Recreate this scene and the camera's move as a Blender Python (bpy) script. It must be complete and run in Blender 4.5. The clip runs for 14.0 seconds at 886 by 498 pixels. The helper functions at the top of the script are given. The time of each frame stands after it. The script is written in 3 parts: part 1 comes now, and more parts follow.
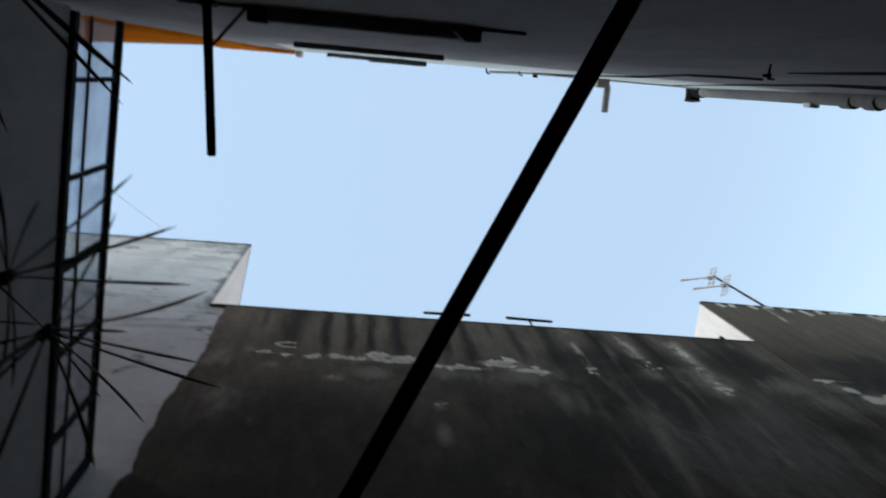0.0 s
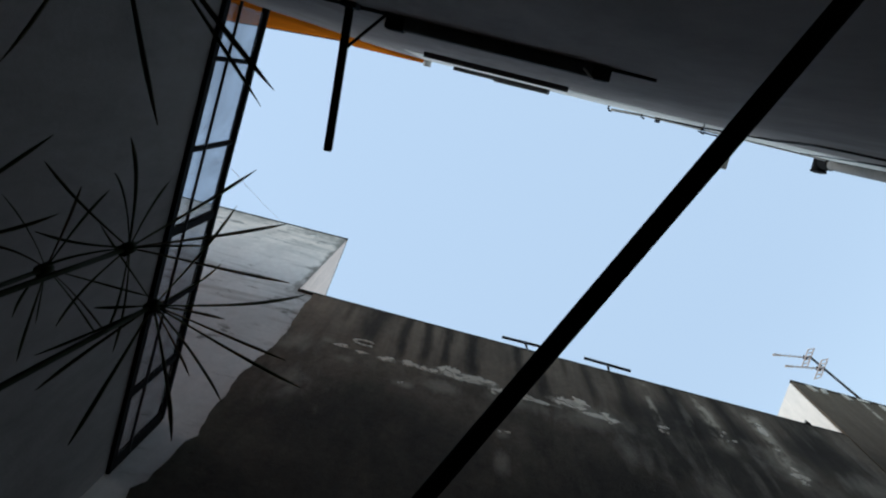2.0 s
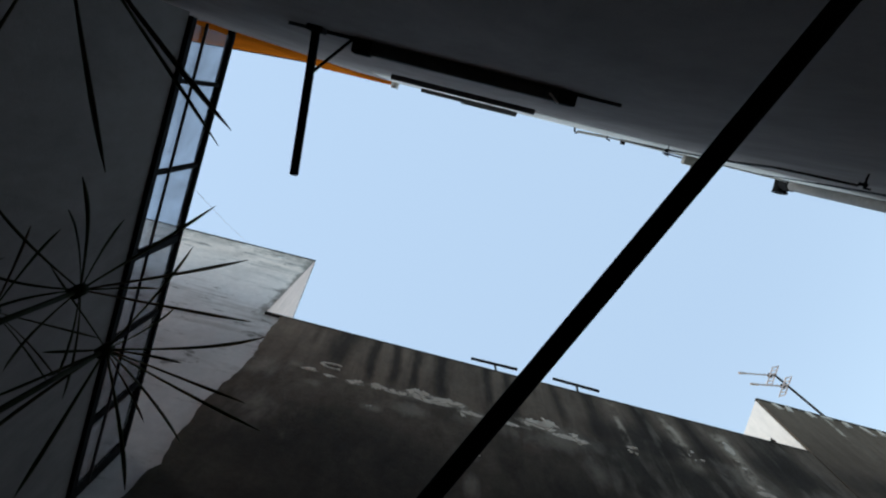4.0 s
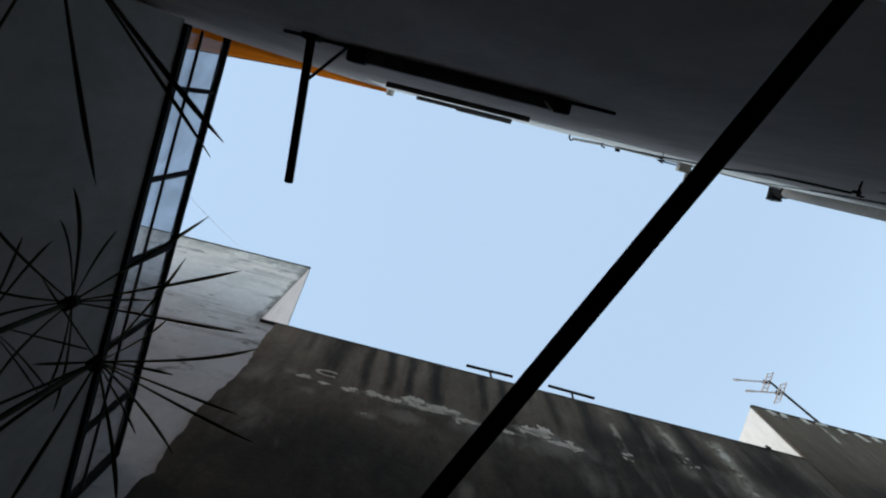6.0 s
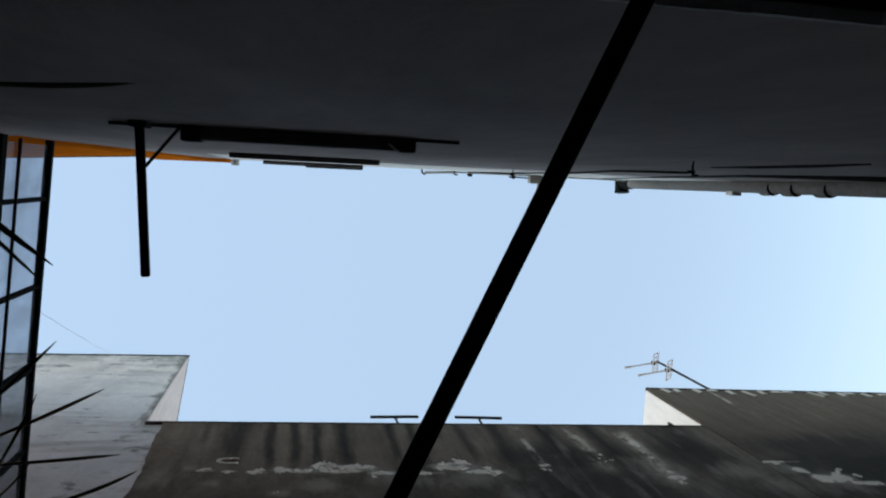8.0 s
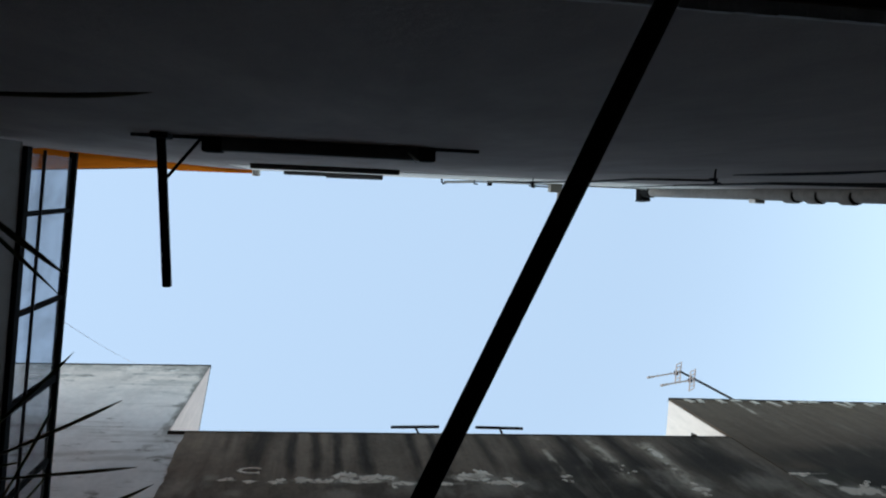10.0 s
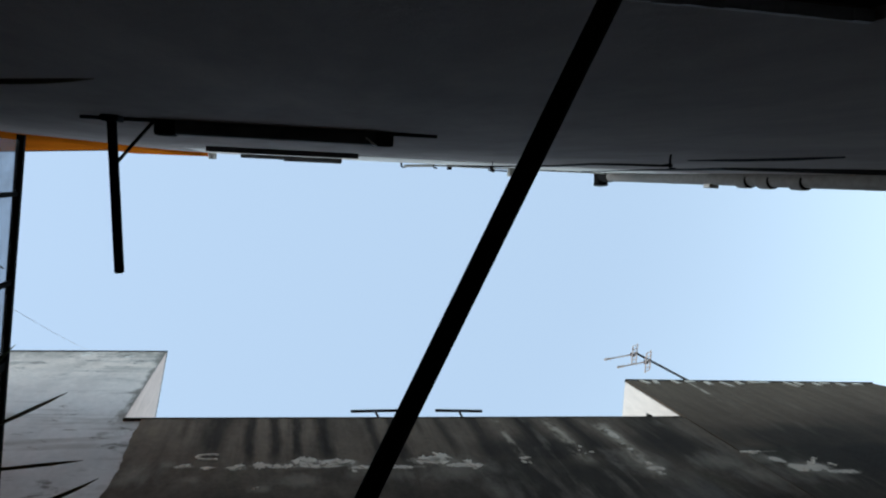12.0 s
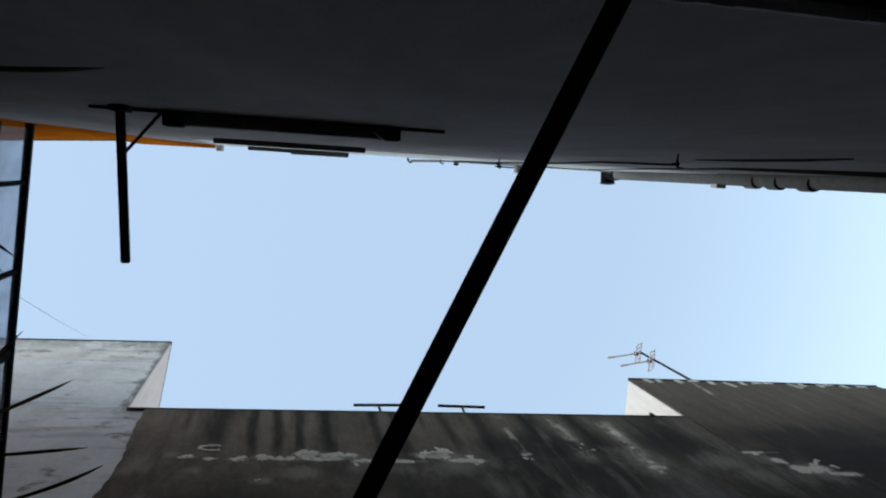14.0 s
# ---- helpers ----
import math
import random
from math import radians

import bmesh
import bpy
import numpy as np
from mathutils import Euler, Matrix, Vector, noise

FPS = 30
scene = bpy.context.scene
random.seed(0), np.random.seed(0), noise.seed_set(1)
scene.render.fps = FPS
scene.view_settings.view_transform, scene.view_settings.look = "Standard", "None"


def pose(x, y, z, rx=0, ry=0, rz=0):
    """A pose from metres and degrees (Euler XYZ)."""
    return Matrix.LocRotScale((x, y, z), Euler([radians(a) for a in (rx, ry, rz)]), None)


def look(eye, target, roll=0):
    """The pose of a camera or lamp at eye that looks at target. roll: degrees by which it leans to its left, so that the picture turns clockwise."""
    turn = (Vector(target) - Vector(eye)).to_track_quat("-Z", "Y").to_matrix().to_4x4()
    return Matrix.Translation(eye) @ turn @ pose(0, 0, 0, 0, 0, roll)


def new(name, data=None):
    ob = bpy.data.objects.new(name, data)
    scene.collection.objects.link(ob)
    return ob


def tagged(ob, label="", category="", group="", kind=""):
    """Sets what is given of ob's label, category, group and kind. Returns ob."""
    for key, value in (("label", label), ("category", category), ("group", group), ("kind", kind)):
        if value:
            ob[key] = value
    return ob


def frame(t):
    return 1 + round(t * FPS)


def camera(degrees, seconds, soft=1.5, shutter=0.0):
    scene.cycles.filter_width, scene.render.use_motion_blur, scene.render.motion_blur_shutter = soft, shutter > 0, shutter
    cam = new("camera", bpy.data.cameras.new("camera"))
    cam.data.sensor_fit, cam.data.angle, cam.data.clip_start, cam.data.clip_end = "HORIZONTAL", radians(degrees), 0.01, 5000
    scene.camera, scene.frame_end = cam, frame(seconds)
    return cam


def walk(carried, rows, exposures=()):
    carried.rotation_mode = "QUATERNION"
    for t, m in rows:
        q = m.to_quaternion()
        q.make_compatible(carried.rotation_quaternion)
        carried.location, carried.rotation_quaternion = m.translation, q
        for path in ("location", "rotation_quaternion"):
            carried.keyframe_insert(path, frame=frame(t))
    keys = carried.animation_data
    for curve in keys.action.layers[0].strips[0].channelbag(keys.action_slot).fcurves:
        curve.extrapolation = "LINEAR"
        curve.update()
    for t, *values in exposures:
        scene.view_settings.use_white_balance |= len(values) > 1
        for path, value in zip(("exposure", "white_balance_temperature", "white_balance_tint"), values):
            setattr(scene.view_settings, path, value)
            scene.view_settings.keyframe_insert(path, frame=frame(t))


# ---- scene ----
cam = camera(59.5, 14.0, soft=2.1, shutter=0.5)
# seconds, place, turn in degrees
PATH = [
    (0, 0.0016, 0.0557, 1.5014, 167.347, 5.369, -5.877),
    (0.1, 0.0007, 0.0609, 1.5112, 166.932, 5.911, -6.686),
    (0.2, 0.0134, 0.0494, 1.5069, 167.413, 6.381, -5.994),
    (0.3, 0.0136, 0.0484, 1.5059, 166.917, 6.747, -4.232),
    (0.4, 0.0075, 0.0412, 1.5083, 167.743, 6.613, -5.429),
    (0.5, 0.0051, 0.0360, 1.4984, 167.773, 7.045, -5.968),
    (0.7, -0.0063, 0.0419, 1.5053, 166.957, 4.014, -7.876),
    (1, -0.0021, 0.0357, 1.5008, 166.944, 3.398, -9.110),
    (1.2, -0.0046, 0.0311, 1.5107, 168.280, 3.228, -10.785),
    (1.3, -0.0025, 0.0259, 1.5097, 169.072, 2.706, -12.196),
    (1.5, -0.0088, 0.0234, 1.5106, 169.737, 0.718, -13.237),
    (1.7, -0.0100, 0.0223, 1.5121, 170.180, -0.685, -13.738),
    (2, -0.0096, 0.0381, 1.5015, 168.588, -3.385, -14.514),
    (2.5, -0.0125, 0.0291, 1.5121, 169.316, -2.184, -14.067),
    (3, -0.0114, 0.0236, 1.5142, 169.795, -1.750, -14.151),
    (3.5, -0.0104, 0.0230, 1.5178, 169.951, -1.342, -14.631),
    (6, -0.0091, 0.0176, 1.5206, 170.563, -0.721, -14.715),
    (6.5, -0.0082, 0.0180, 1.5201, 170.645, -0.549, -14.454),
    (7, -0.0078, 0.0171, 1.5220, 170.496, 0.656, -13.697),
    (7.3, -0.0020, 0.0090, 1.5232, 171.716, 2.549, -11.711),
    (7.5, -0.0056, 0.0081, 1.5284, 173.540, 5.163, -8.199),
    (7.7, -0.0005, 0.0049, 1.5292, 173.771, 7.698, -6.315),
    (8, -0.0002, 0.0036, 1.5270, 174.646, 10.027, -3.704),
    (10.5, 0.0033, 0.0049, 1.5438, 175.597, 8.398, -3.338),
    (11, 0.0109, -0.0040, 1.5458, 175.805, 10.746, -2.737),
    (11.2, 0.0181, -0.0061, 1.5453, 175.654, 13.547, -1.807),
    (11.5, 0.0091, 0.0052, 1.5441, 175.072, 12.378, -3.430),
    (11.7, 0.0136, -0.0042, 1.5361, 174.287, 11.583, -4.290),
    (12, 0.0120, -0.0016, 1.5385, 174.162, 11.489, -3.562),
    (12.5, 0.0131, -0.0068, 1.5373, 173.937, 11.519, -4.094),
    (13, 0.0089, 0.0027, 1.5408, 173.860, 11.091, -4.429),
    (13.5, 0.0087, -0.0016, 1.5388, 173.676, 10.961, -4.542),
    (14, 0.0109, -0.0004, 1.5373, 173.659, 11.000, -4.495),
]
walk(cam, [(t, pose(x, y, z, rx, ry, rz)) for t, x, y, z, rx, ry, rz in PATH],
     exposures=[(0.0, 0.15), (0.5, 0.1), (3.0, 0.09), (7.0, 0.08), (7.6, 0.06), (8.2, 0.09), (10.3, 0.16), (11.0, 0.15), (12.0, 0.09), (14.0, 0.09)])

# ---------------------------------------------------------------- light
SUN_ELEVATION, SUN_AZIMUTH = 30.0, -91.0
world = bpy.data.worlds.new("sky")
scene.world = world
world.use_nodes = True
wn, wl = world.node_tree.nodes, world.node_tree.links
wn.clear()
sky = wn.new("ShaderNodeTexSky")
sky.sky_type = "NISHITA"
sky.sun_disc = False
sky.sun_elevation, sky.sun_rotation = radians(SUN_ELEVATION), radians(SUN_AZIMUTH)
sky.air_density, sky.dust_density, sky.ozone_density = 1.0, 0.6, 1.0
haze = wn.new("ShaderNodeMix")
haze.data_type = "RGBA"
haze.inputs[0].default_value = 0.6
haze.inputs[7].default_value = (7.25, 9.8, 12.85, 1)
back = wn.new("ShaderNodeBackground")
back.inputs["Strength"].default_value = 0.10
wout = wn.new("ShaderNodeOutputWorld")
# paler haze away from the zenith
up = wn.new("ShaderNodeTexCoord")
cut = wn.new("ShaderNodeSeparateXYZ")
low = wn.new("ShaderNodeMapRange")
low.interpolation_type = "SMOOTHSTEP"
low.inputs["From Min"].default_value, low.inputs["From Max"].default_value = 0.93, 0.55
pale = wn.new("ShaderNodeMix")
pale.data_type = "RGBA"
pale.inputs[7].default_value = (8.3, 11.15, 13.2, 1)
wl.new(up.outputs["Generated"], cut.inputs[0])
wl.new(cut.outputs["Z"], low.inputs["Value"])
wl.new(low.outputs[0], pale.inputs[0])
wl.new(sky.outputs[0], haze.inputs[6])
wl.new(haze.outputs[2], pale.inputs[6])
wl.new(pale.outputs[2], back.inputs["Color"])
wl.new(back.outputs[0], wout.inputs["Surface"])

sun = new("sun", bpy.data.lights.new("sun", "SUN"))
sun.data.energy, sun.data.angle, sun.data.color = 1.5, radians(10), (1.0, 0.95, 0.88)
_a, _e = radians(SUN_AZIMUTH), radians(SUN_ELEVATION)
SUN_WAY = Vector((math.sin(_a) * math.cos(_e), math.cos(_a) * math.cos(_e), math.sin(_e)))
sun.matrix_world = look(SUN_WAY * 60, (0, 0, 0))


# ---------------------------------------------------------------- materials
def shader(name, rough=0.8, metal=0.0, spec=0.3):
    m = bpy.data.materials.new(name)
    m.use_nodes = True
    n, l = m.node_tree.nodes, m.node_tree.links
    b = n["Principled BSDF"]
    b.inputs["Roughness"].default_value = rough
    b.inputs["Metallic"].default_value = metal
    b.inputs["Specular IOR Level"].default_value = spec
    return m, n, l, b


def coords(n, l, scale=(1, 1, 1)):
    c, mp = n.new("ShaderNodeTexCoord"), n.new("ShaderNodeMapping")
    mp.inputs["Scale"].default_value = scale
    l.new(c.outputs["Object"], mp.inputs["Vector"])
    return mp.outputs["Vector"]


def noise_tex(n, l, scale, detail=4, rough=0.6, stretch=(1, 1, 1), warp=0.0):
    t = n.new("ShaderNodeTexNoise")
    t.inputs["Scale"].default_value = scale
    t.inputs["Detail"].default_value = detail
    t.inputs["Roughness"].default_value = rough
    t.inputs["Distortion"].default_value = warp
    l.new(coords(n, l, stretch), t.inputs["Vector"])
    return t.outputs[0]


def ramp(n, l, value, stops):
    r = n.new("ShaderNodeValToRGB")
    while len(r.color_ramp.elements) < len(stops):
        r.color_ramp.elements.new(0.5)
    for e, (p, c) in zip(r.color_ramp.elements, stops):
        e.position = p
        e.color = (*c, 1) if len(c) == 3 else c
    l.new(value, r.inputs[0])
    return r.outputs[0]


def grey(v):
    return (v, v, v)


def mixed(n, l, fac, a, b, mode="MIX"):
    x = n.new("ShaderNodeMix")
    x.data_type, x.blend_type = "RGBA", mode
    for sock, val in ((x.inputs[0], fac), (x.inputs[6], a), (x.inputs[7], b)):
        if hasattr(val, "is_output"):
            l.new(val, sock)
        elif sock == x.inputs[0]:
            sock.default_value = val
        else:
            sock.default_value = (*val, 1)
    return x.outputs[2]


def calc(n, l, op, a, b=0.0, clamp=False):
    x = n.new("ShaderNodeMath")
    x.operation, x.use_clamp = op, clamp
    for sock, val in ((x.inputs[0], a), (x.inputs[1], b)):
        if hasattr(val, "is_output"):
            l.new(val, sock)
        else:
            sock.default_value = val
    return x.outputs[0]


def bump(n, l, b, height, strength=0.3, dist=0.01):
    x = n.new("ShaderNodeBump")
    x.inputs["Strength"].default_value = strength
    x.inputs["Distance"].default_value = dist
    l.new(height, x.inputs["Height"])
    l.new(x.outputs[0], b.inputs["Normal"])


def span(n, l, axis, lo, hi):
    """0 below lo, 1 above hi along an axis of the object."""
    c = n.new("ShaderNodeTexCoord")
    s = n.new("ShaderNodeSeparateXYZ")
    l.new(c.outputs["Object"], s.inputs[0])
    r = n.new("ShaderNodeMapRange")
    r.inputs["From Min"].default_value, r.inputs["From Max"].default_value = lo, hi
    l.new(s.outputs["XYZ".index(axis)], r.inputs["Value"])
    return r.outputs[0]


def plaster(name, colour, dirt, amount=0.5, rough=0.85, streak=(1, 1, 0.25)):
    m, n, l, b = shader(name, rough, 0, 0.06)
    blotch = ramp(n, l, noise_tex(n, l, 1.6, 6, 0.62, streak, 0.4), [(0.38, grey(0)), (0.72, grey(amount))])
    col = mixed(n, l, blotch, colour, dirt)
    fine = ramp(n, l, noise_tex(n, l, 9, 6, 0.7, streak), [(0.3, grey(0.82)), (0.7, grey(1.0))])
    col = mixed(n, l, 1.0, col, fine, "MULTIPLY")
    l.new(col, b.inputs["Base Color"])
    bump(n, l, b, noise_tex(n, l, 26, 7, 0.7), 0.35, 0.012)
    return m


def plain(name, colour, rough=0.5, metal=0.0, vary=0.25, scale=14):
    m, n, l, b = shader(name, rough, metal, 0.05 if max(colour) < 0.05 else 0.3)
    f = ramp(n, l, noise_tex(n, l, scale, 5, 0.65), [(0.3, grey(1 - vary)), (0.7, grey(1 + vary * 0.3))])
    l.new(mixed(n, l, 1.0, colour, f, "MULTIPLY"), b.inputs["Base Color"])
    bump(n, l, b, noise_tex(n, l, scale * 6, 4), 0.15, 0.002)
    return m


def stained_render(name, border, upper, lower, streaks, runs, soft, worn, dark_clouds, haze=(), vary=1.0, wash_x=1.3):
    """Old cement render: a brown rain-streaked coat above an uneven border, a greyer mottled coat below it.
    streaks: x, lowest z, half width, strength of black runs of dirt from the roof edge;
    runs: x, z from, z to, half width of pale lime runs;
    soft, worn, dark_clouds, haze: x, z, half width, half height of pale smears, of ragged flaked places, of near-black
    clouds and of bluish cement;
    vary: how blotchy the two coats are; wash_x: where thin pale runs begin."""
    m, n, l, b = shader(name, 0.95, 0, 0.12)
    c = n.new("ShaderNodeTexCoord")
    s = n.new("ShaderNodeSeparateXYZ")
    l.new(c.outputs["Object"], s.inputs[0])
    X, Z = s.outputs[0], s.outputs[2]

    def centred(value, gain):
        return calc(n, l, "MULTIPLY", calc(n, l, "SUBTRACT", value, 0.5), gain)

    def soften(value, lo, hi):
        r = n.new("ShaderNodeMapRange")
        r.interpolation_type = "SMOOTHSTEP"
        r.inputs["From Min"].default_value, r.inputs["From Max"].default_value = lo, hi
        l.new(value, r.inputs["Value"])
        return r.outputs[0]

    wander = calc(n, l, "ADD", X, centred(noise_tex(n, l, 2.6, 6, 0.6, (1, 1, 0.4)), 0.2))

    def upright(rows):
        """Strongest of several upright marks: x, z low, z high, half width, strength."""
        out = 0.0
        for x, z0, z1, half, strength in rows:
            d = calc(n, l, "ABSOLUTE", calc(n, l, "SUBTRACT", wander, x))
            k = calc(n, l, "MULTIPLY", soften(d, half, half * 0.15), soften(Z, z0 - 0.25, z0 + 0.35))
            k = calc(n, l, "MULTIPLY", k, soften(Z, z1 + 0.1, z1 - 0.2))
            out = calc(n, l, "MAXIMUM", out, calc(n, l, "MULTIPLY", k, strength))
        return out

    def places(rows):
        """1 in the middle of the nearest of several oval places, 0 at its rim, less outside."""
        out = -1.0
        for px, pz, rx, rz in rows:
            dx = calc(n, l, "DIVIDE", calc(n, l, "SUBTRACT", X, px), rx * 1.3)
            dz = calc(n, l, "DIVIDE", calc(n, l, "SUBTRACT", Z, pz), rz * 1.3)
            far = calc(n, l, "SQRT", calc(n, l, "ADD", calc(n, l, "MULTIPLY", dx, dx), calc(n, l, "MULTIPLY", dz, dz)))
            out = calc(n, l, "MAXIMUM", out, calc(n, l, "SUBTRACT", 1.0, far))
        return out

    wave = centred(noise_tex(n, l, 1.3, 6, 0.62, (1, 1, 0.2)), 0.6)
    height = calc(n, l, "SUBTRACT", calc(n, l, "ADD", Z, wave), border)
    above = soften(height, -0.16, 0.12)
    cloud = noise_tex(n, l, 1.5, 5, 0.58, (1, 1, 0.3), 0.25)
    grain = noise_tex(n, l, 5.0, 8, 0.68, (1, 1, 0.42), 0.3)
    rain = noise_tex(n, l, 7.5, 5, 0.6, (1, 1, 0.07), 0.25)

    # upper coat
    up = mixed(n, l, vary, upper, ramp(n, l, rain, [(0.32, grey(0.6)), (0.62, grey(1.1))]), "MULTIPLY")
    up = mixed(n, l, vary, up, ramp(n, l, cloud, [(0.34, grey(0.74)), (0.5, grey(1.0)), (0.68, grey(1.18))]), "MULTIPLY")
    up = mixed(n, l, vary, up, ramp(n, l, grain, [(0.3, grey(0.85)), (0.7, grey(1.12))]), "MULTIPLY")
    # lower coat
    low = mixed(n, l, vary, lower, ramp(n, l, cloud, [(0.34, grey(0.6)), (0.5, grey(0.95)), (0.66, grey(1.35))]), "MULTIPLY")
    low = mixed(n, l, vary, low, ramp(n, l, grain, [(0.33, grey(0.66)), (0.68, grey(1.3))]), "MULTIPLY")
    moss = soften(noise_tex(n, l, 1.9, 6, 0.62, (1, 1, 0.35), 0.1), 0.5, 0.68)
    low = mixed(n, l, calc(n, l, "MULTIPLY", moss, 0.5), low, (0.062, 0.062, 0.04))
    if haze:
        k = calc(n, l, "MULTIPLY", soften(calc(n, l, "ADD", places(haze), centred(cloud, 1.6)), 0.1, 0.7), 0.75)
        low = mixed(n, l, k, low, mixed(n, l, 1.0, (0.165, 0.152, 0.140), ramp(n, l, grain, [(0.3, grey(0.6)), (0.7, grey(1.25))]), "MULTIPLY"))
    col = mixed(n, l, above, low, up)
    # near-black clouds, black runs of dirt from the roof edge
    k = soften(calc(n, l, "ADD", places(dark_clouds), centred(cloud, 1.5)), -0.15, 0.7)
    col = mixed(n, l, calc(n, l, "MULTIPLY", k, 0.74), col, (0.022, 0.0195, 0.0165))
    if streaks:
        k = upright([(x, z, 11.2, h, p) for x, z, h, p in streaks])
        k = calc(n, l, "MULTIPLY", k, ramp(n, l, rain, [(0.3, grey(1.0)), (0.7, grey(0.7))]), True)
        col = mixed(n, l, k, col, (0.021, 0.016, 0.0115))
    # thin washed-out runs over the right-hand stretch
    wash = calc(n, l, "MULTIPLY", soften(noise_tex(n, l, 4.4, 6, 0.62, (1, 1, 0.13), 0.35), 0.5, 0.68), soften(noise_tex(n, l, 1.5, 5, 0.6, (1, 1, 0.4)), 0.4, 0.6))
    wash = calc(n, l, "MULTIPLY", wash, calc(n, l, "MULTIPLY", span(n, l, "X", wash_x, wash_x + 1.5), 0.4 * vary))
    col = mixed(n, l, wash, col, (0.33, 0.285, 0.235))
    # pale smears and lime runs
    k = calc(n, l, "ADD", places(soft), centred(noise_tex(n, l, 3.2, 7, 0.64, (1, 1, 0.3), 0.3), 3.0))
    col = mixed(n, l, calc(n, l, "MULTIPLY", soften(k, 0.0, 1.1), 0.55), col, (0.36, 0.315, 0.265))
    if runs:
        k = calc(n, l, "MULTIPLY", upright([(x, z0, z1, h, 1.0) for x, z0, z1, h in runs]), soften(grain, 0.4, 0.58))
        col = mixed(n, l, calc(n, l, "MULTIPLY", k, 0.8), col, (0.55, 0.475, 0.385))
    # flaked places with ragged rims
    k = calc(n, l, "ADD", places(worn), calc(n, l, "MULTIPLY", centred(grain, 2.6), soften(places(worn), -0.25, 0.2)))
    col = mixed(n, l, calc(n, l, "MULTIPLY", soften(k, -0.05, 0.3), 0.6), col, (0.36, 0.315, 0.265))
    flaked = soften(k, 0.34, 0.42)
    col = mixed(n, l, calc(n, l, "MULTIPLY", flaked, 0.9), col, (0.78, 0.7, 0.61))
    fine = ramp(n, l, noise_tex(n, l, 15, 8, 0.75), [(0.28, grey(0.78)), (0.7, grey(1.1))])
    col = mixed(n, l, 1.0, col, fine, "MULTIPLY")
    l.new(col, b.inputs["Base Color"])
    bump(n, l, b, calc(n, l, "ADD", noise_tex(n, l, 16, 8, 0.75), calc(n, l, "MULTIPLY", flaked, 0.6)), 0.7, 0.022)
    return m


WHITEWASH = plaster("whitewash", (0.475, 0.40, 0.37), (0.27, 0.228, 0.21), 0.75, 0.85, (0.8, 1, 0.26))
def weathered_white():
    """White wall paint with long soft smears of grime, small dark scabs and a dirty top edge."""
    m, n, l, b = shader("weathered_white_paint", 0.9, 0, 0.12)

    def soften(value, lo, hi, top=1.0):
        r = n.new("ShaderNodeMapRange")
        r.interpolation_type = "SMOOTHSTEP"
        r.inputs["From Min"].default_value, r.inputs["From Max"].default_value, r.inputs["To Max"].default_value = lo, hi, top
        l.new(value, r.inputs["Value"])
        return r.outputs[0]

    broad = noise_tex(n, l, 1.0, 5, 0.58, (0.8, 1, 0.4), 0.2)
    mid = noise_tex(n, l, 2.6, 7, 0.66, (0.7, 1, 0.5), 0.4)
    col = mixed(n, l, soften(broad, 0.38, 0.68, 0.6), (0.755, 0.757, 0.755), (0.51, 0.51, 0.51))
    # lighter, warmer tone blended in towards the top
    warm_top = calc(n, l, "MULTIPLY", span(n, l, "Z", 11.2, 13.4), 0.85)
    col = mixed(n, l, warm_top, col, mixed(n, l, soften(mid, 0.4, 0.65, 0.8), (0.88, 0.76, 0.67), (0.58, 0.5, 0.44)))
    # level bands where water has stood, with scabs along them
    level = noise_tex(n, l, 1.5, 6, 0.62, (0.35, 1, 1.6), 0.4)
    col = mixed(n, l, soften(level, 0.52, 0.68, 0.6), col, (0.36, 0.345, 0.325))
    scab = calc(n, l, "MULTIPLY", soften(noise_tex(n, l, 3.6, 8, 0.7, (0.6, 1, 0.9), 0.3), 0.56, 0.64), soften(level, 0.42, 0.56))
    col = mixed(n, l, calc(n, l, "MULTIPLY", scab, 0.75), col, (0.15, 0.14, 0.125))
    # grime along the roof edge and the corner
    rim = calc(n, l, "MULTIPLY", span(n, l, "Z", 13.7, 14.3), soften(mid, 0.36, 0.6, 0.85))
    col = mixed(n, l, rim, col, (0.3, 0.27, 0.23))
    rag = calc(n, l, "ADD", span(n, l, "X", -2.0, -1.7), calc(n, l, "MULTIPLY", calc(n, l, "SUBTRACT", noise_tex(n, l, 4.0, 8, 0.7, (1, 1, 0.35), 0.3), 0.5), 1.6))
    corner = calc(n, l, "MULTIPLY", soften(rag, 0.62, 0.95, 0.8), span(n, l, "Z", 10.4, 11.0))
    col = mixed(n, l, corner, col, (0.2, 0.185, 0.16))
    chip = calc(n, l, "MULTIPLY", soften(noise_tex(n, l, 5.0, 5, 0.6, (0.6, 1, 1.2), 0.2), 0.6, 0.64, 0.85), span(n, l, "Z", 13.3, 13.9))
    col = mixed(n, l, chip, col, (0.9, 0.87, 0.82))
    fine = ramp(n, l, noise_tex(n, l, 11, 7, 0.72, (1, 1, 0.6)), [(0.3, grey(0.86)), (0.7, grey(1.04))])
    l.new(mixed(n, l, 1.0, col, fine, "MULTIPLY"), b.inputs["Base Color"])
    bump(n, l, b, noise_tex(n, l, 22, 7, 0.7), 0.4, 0.012)
    return m


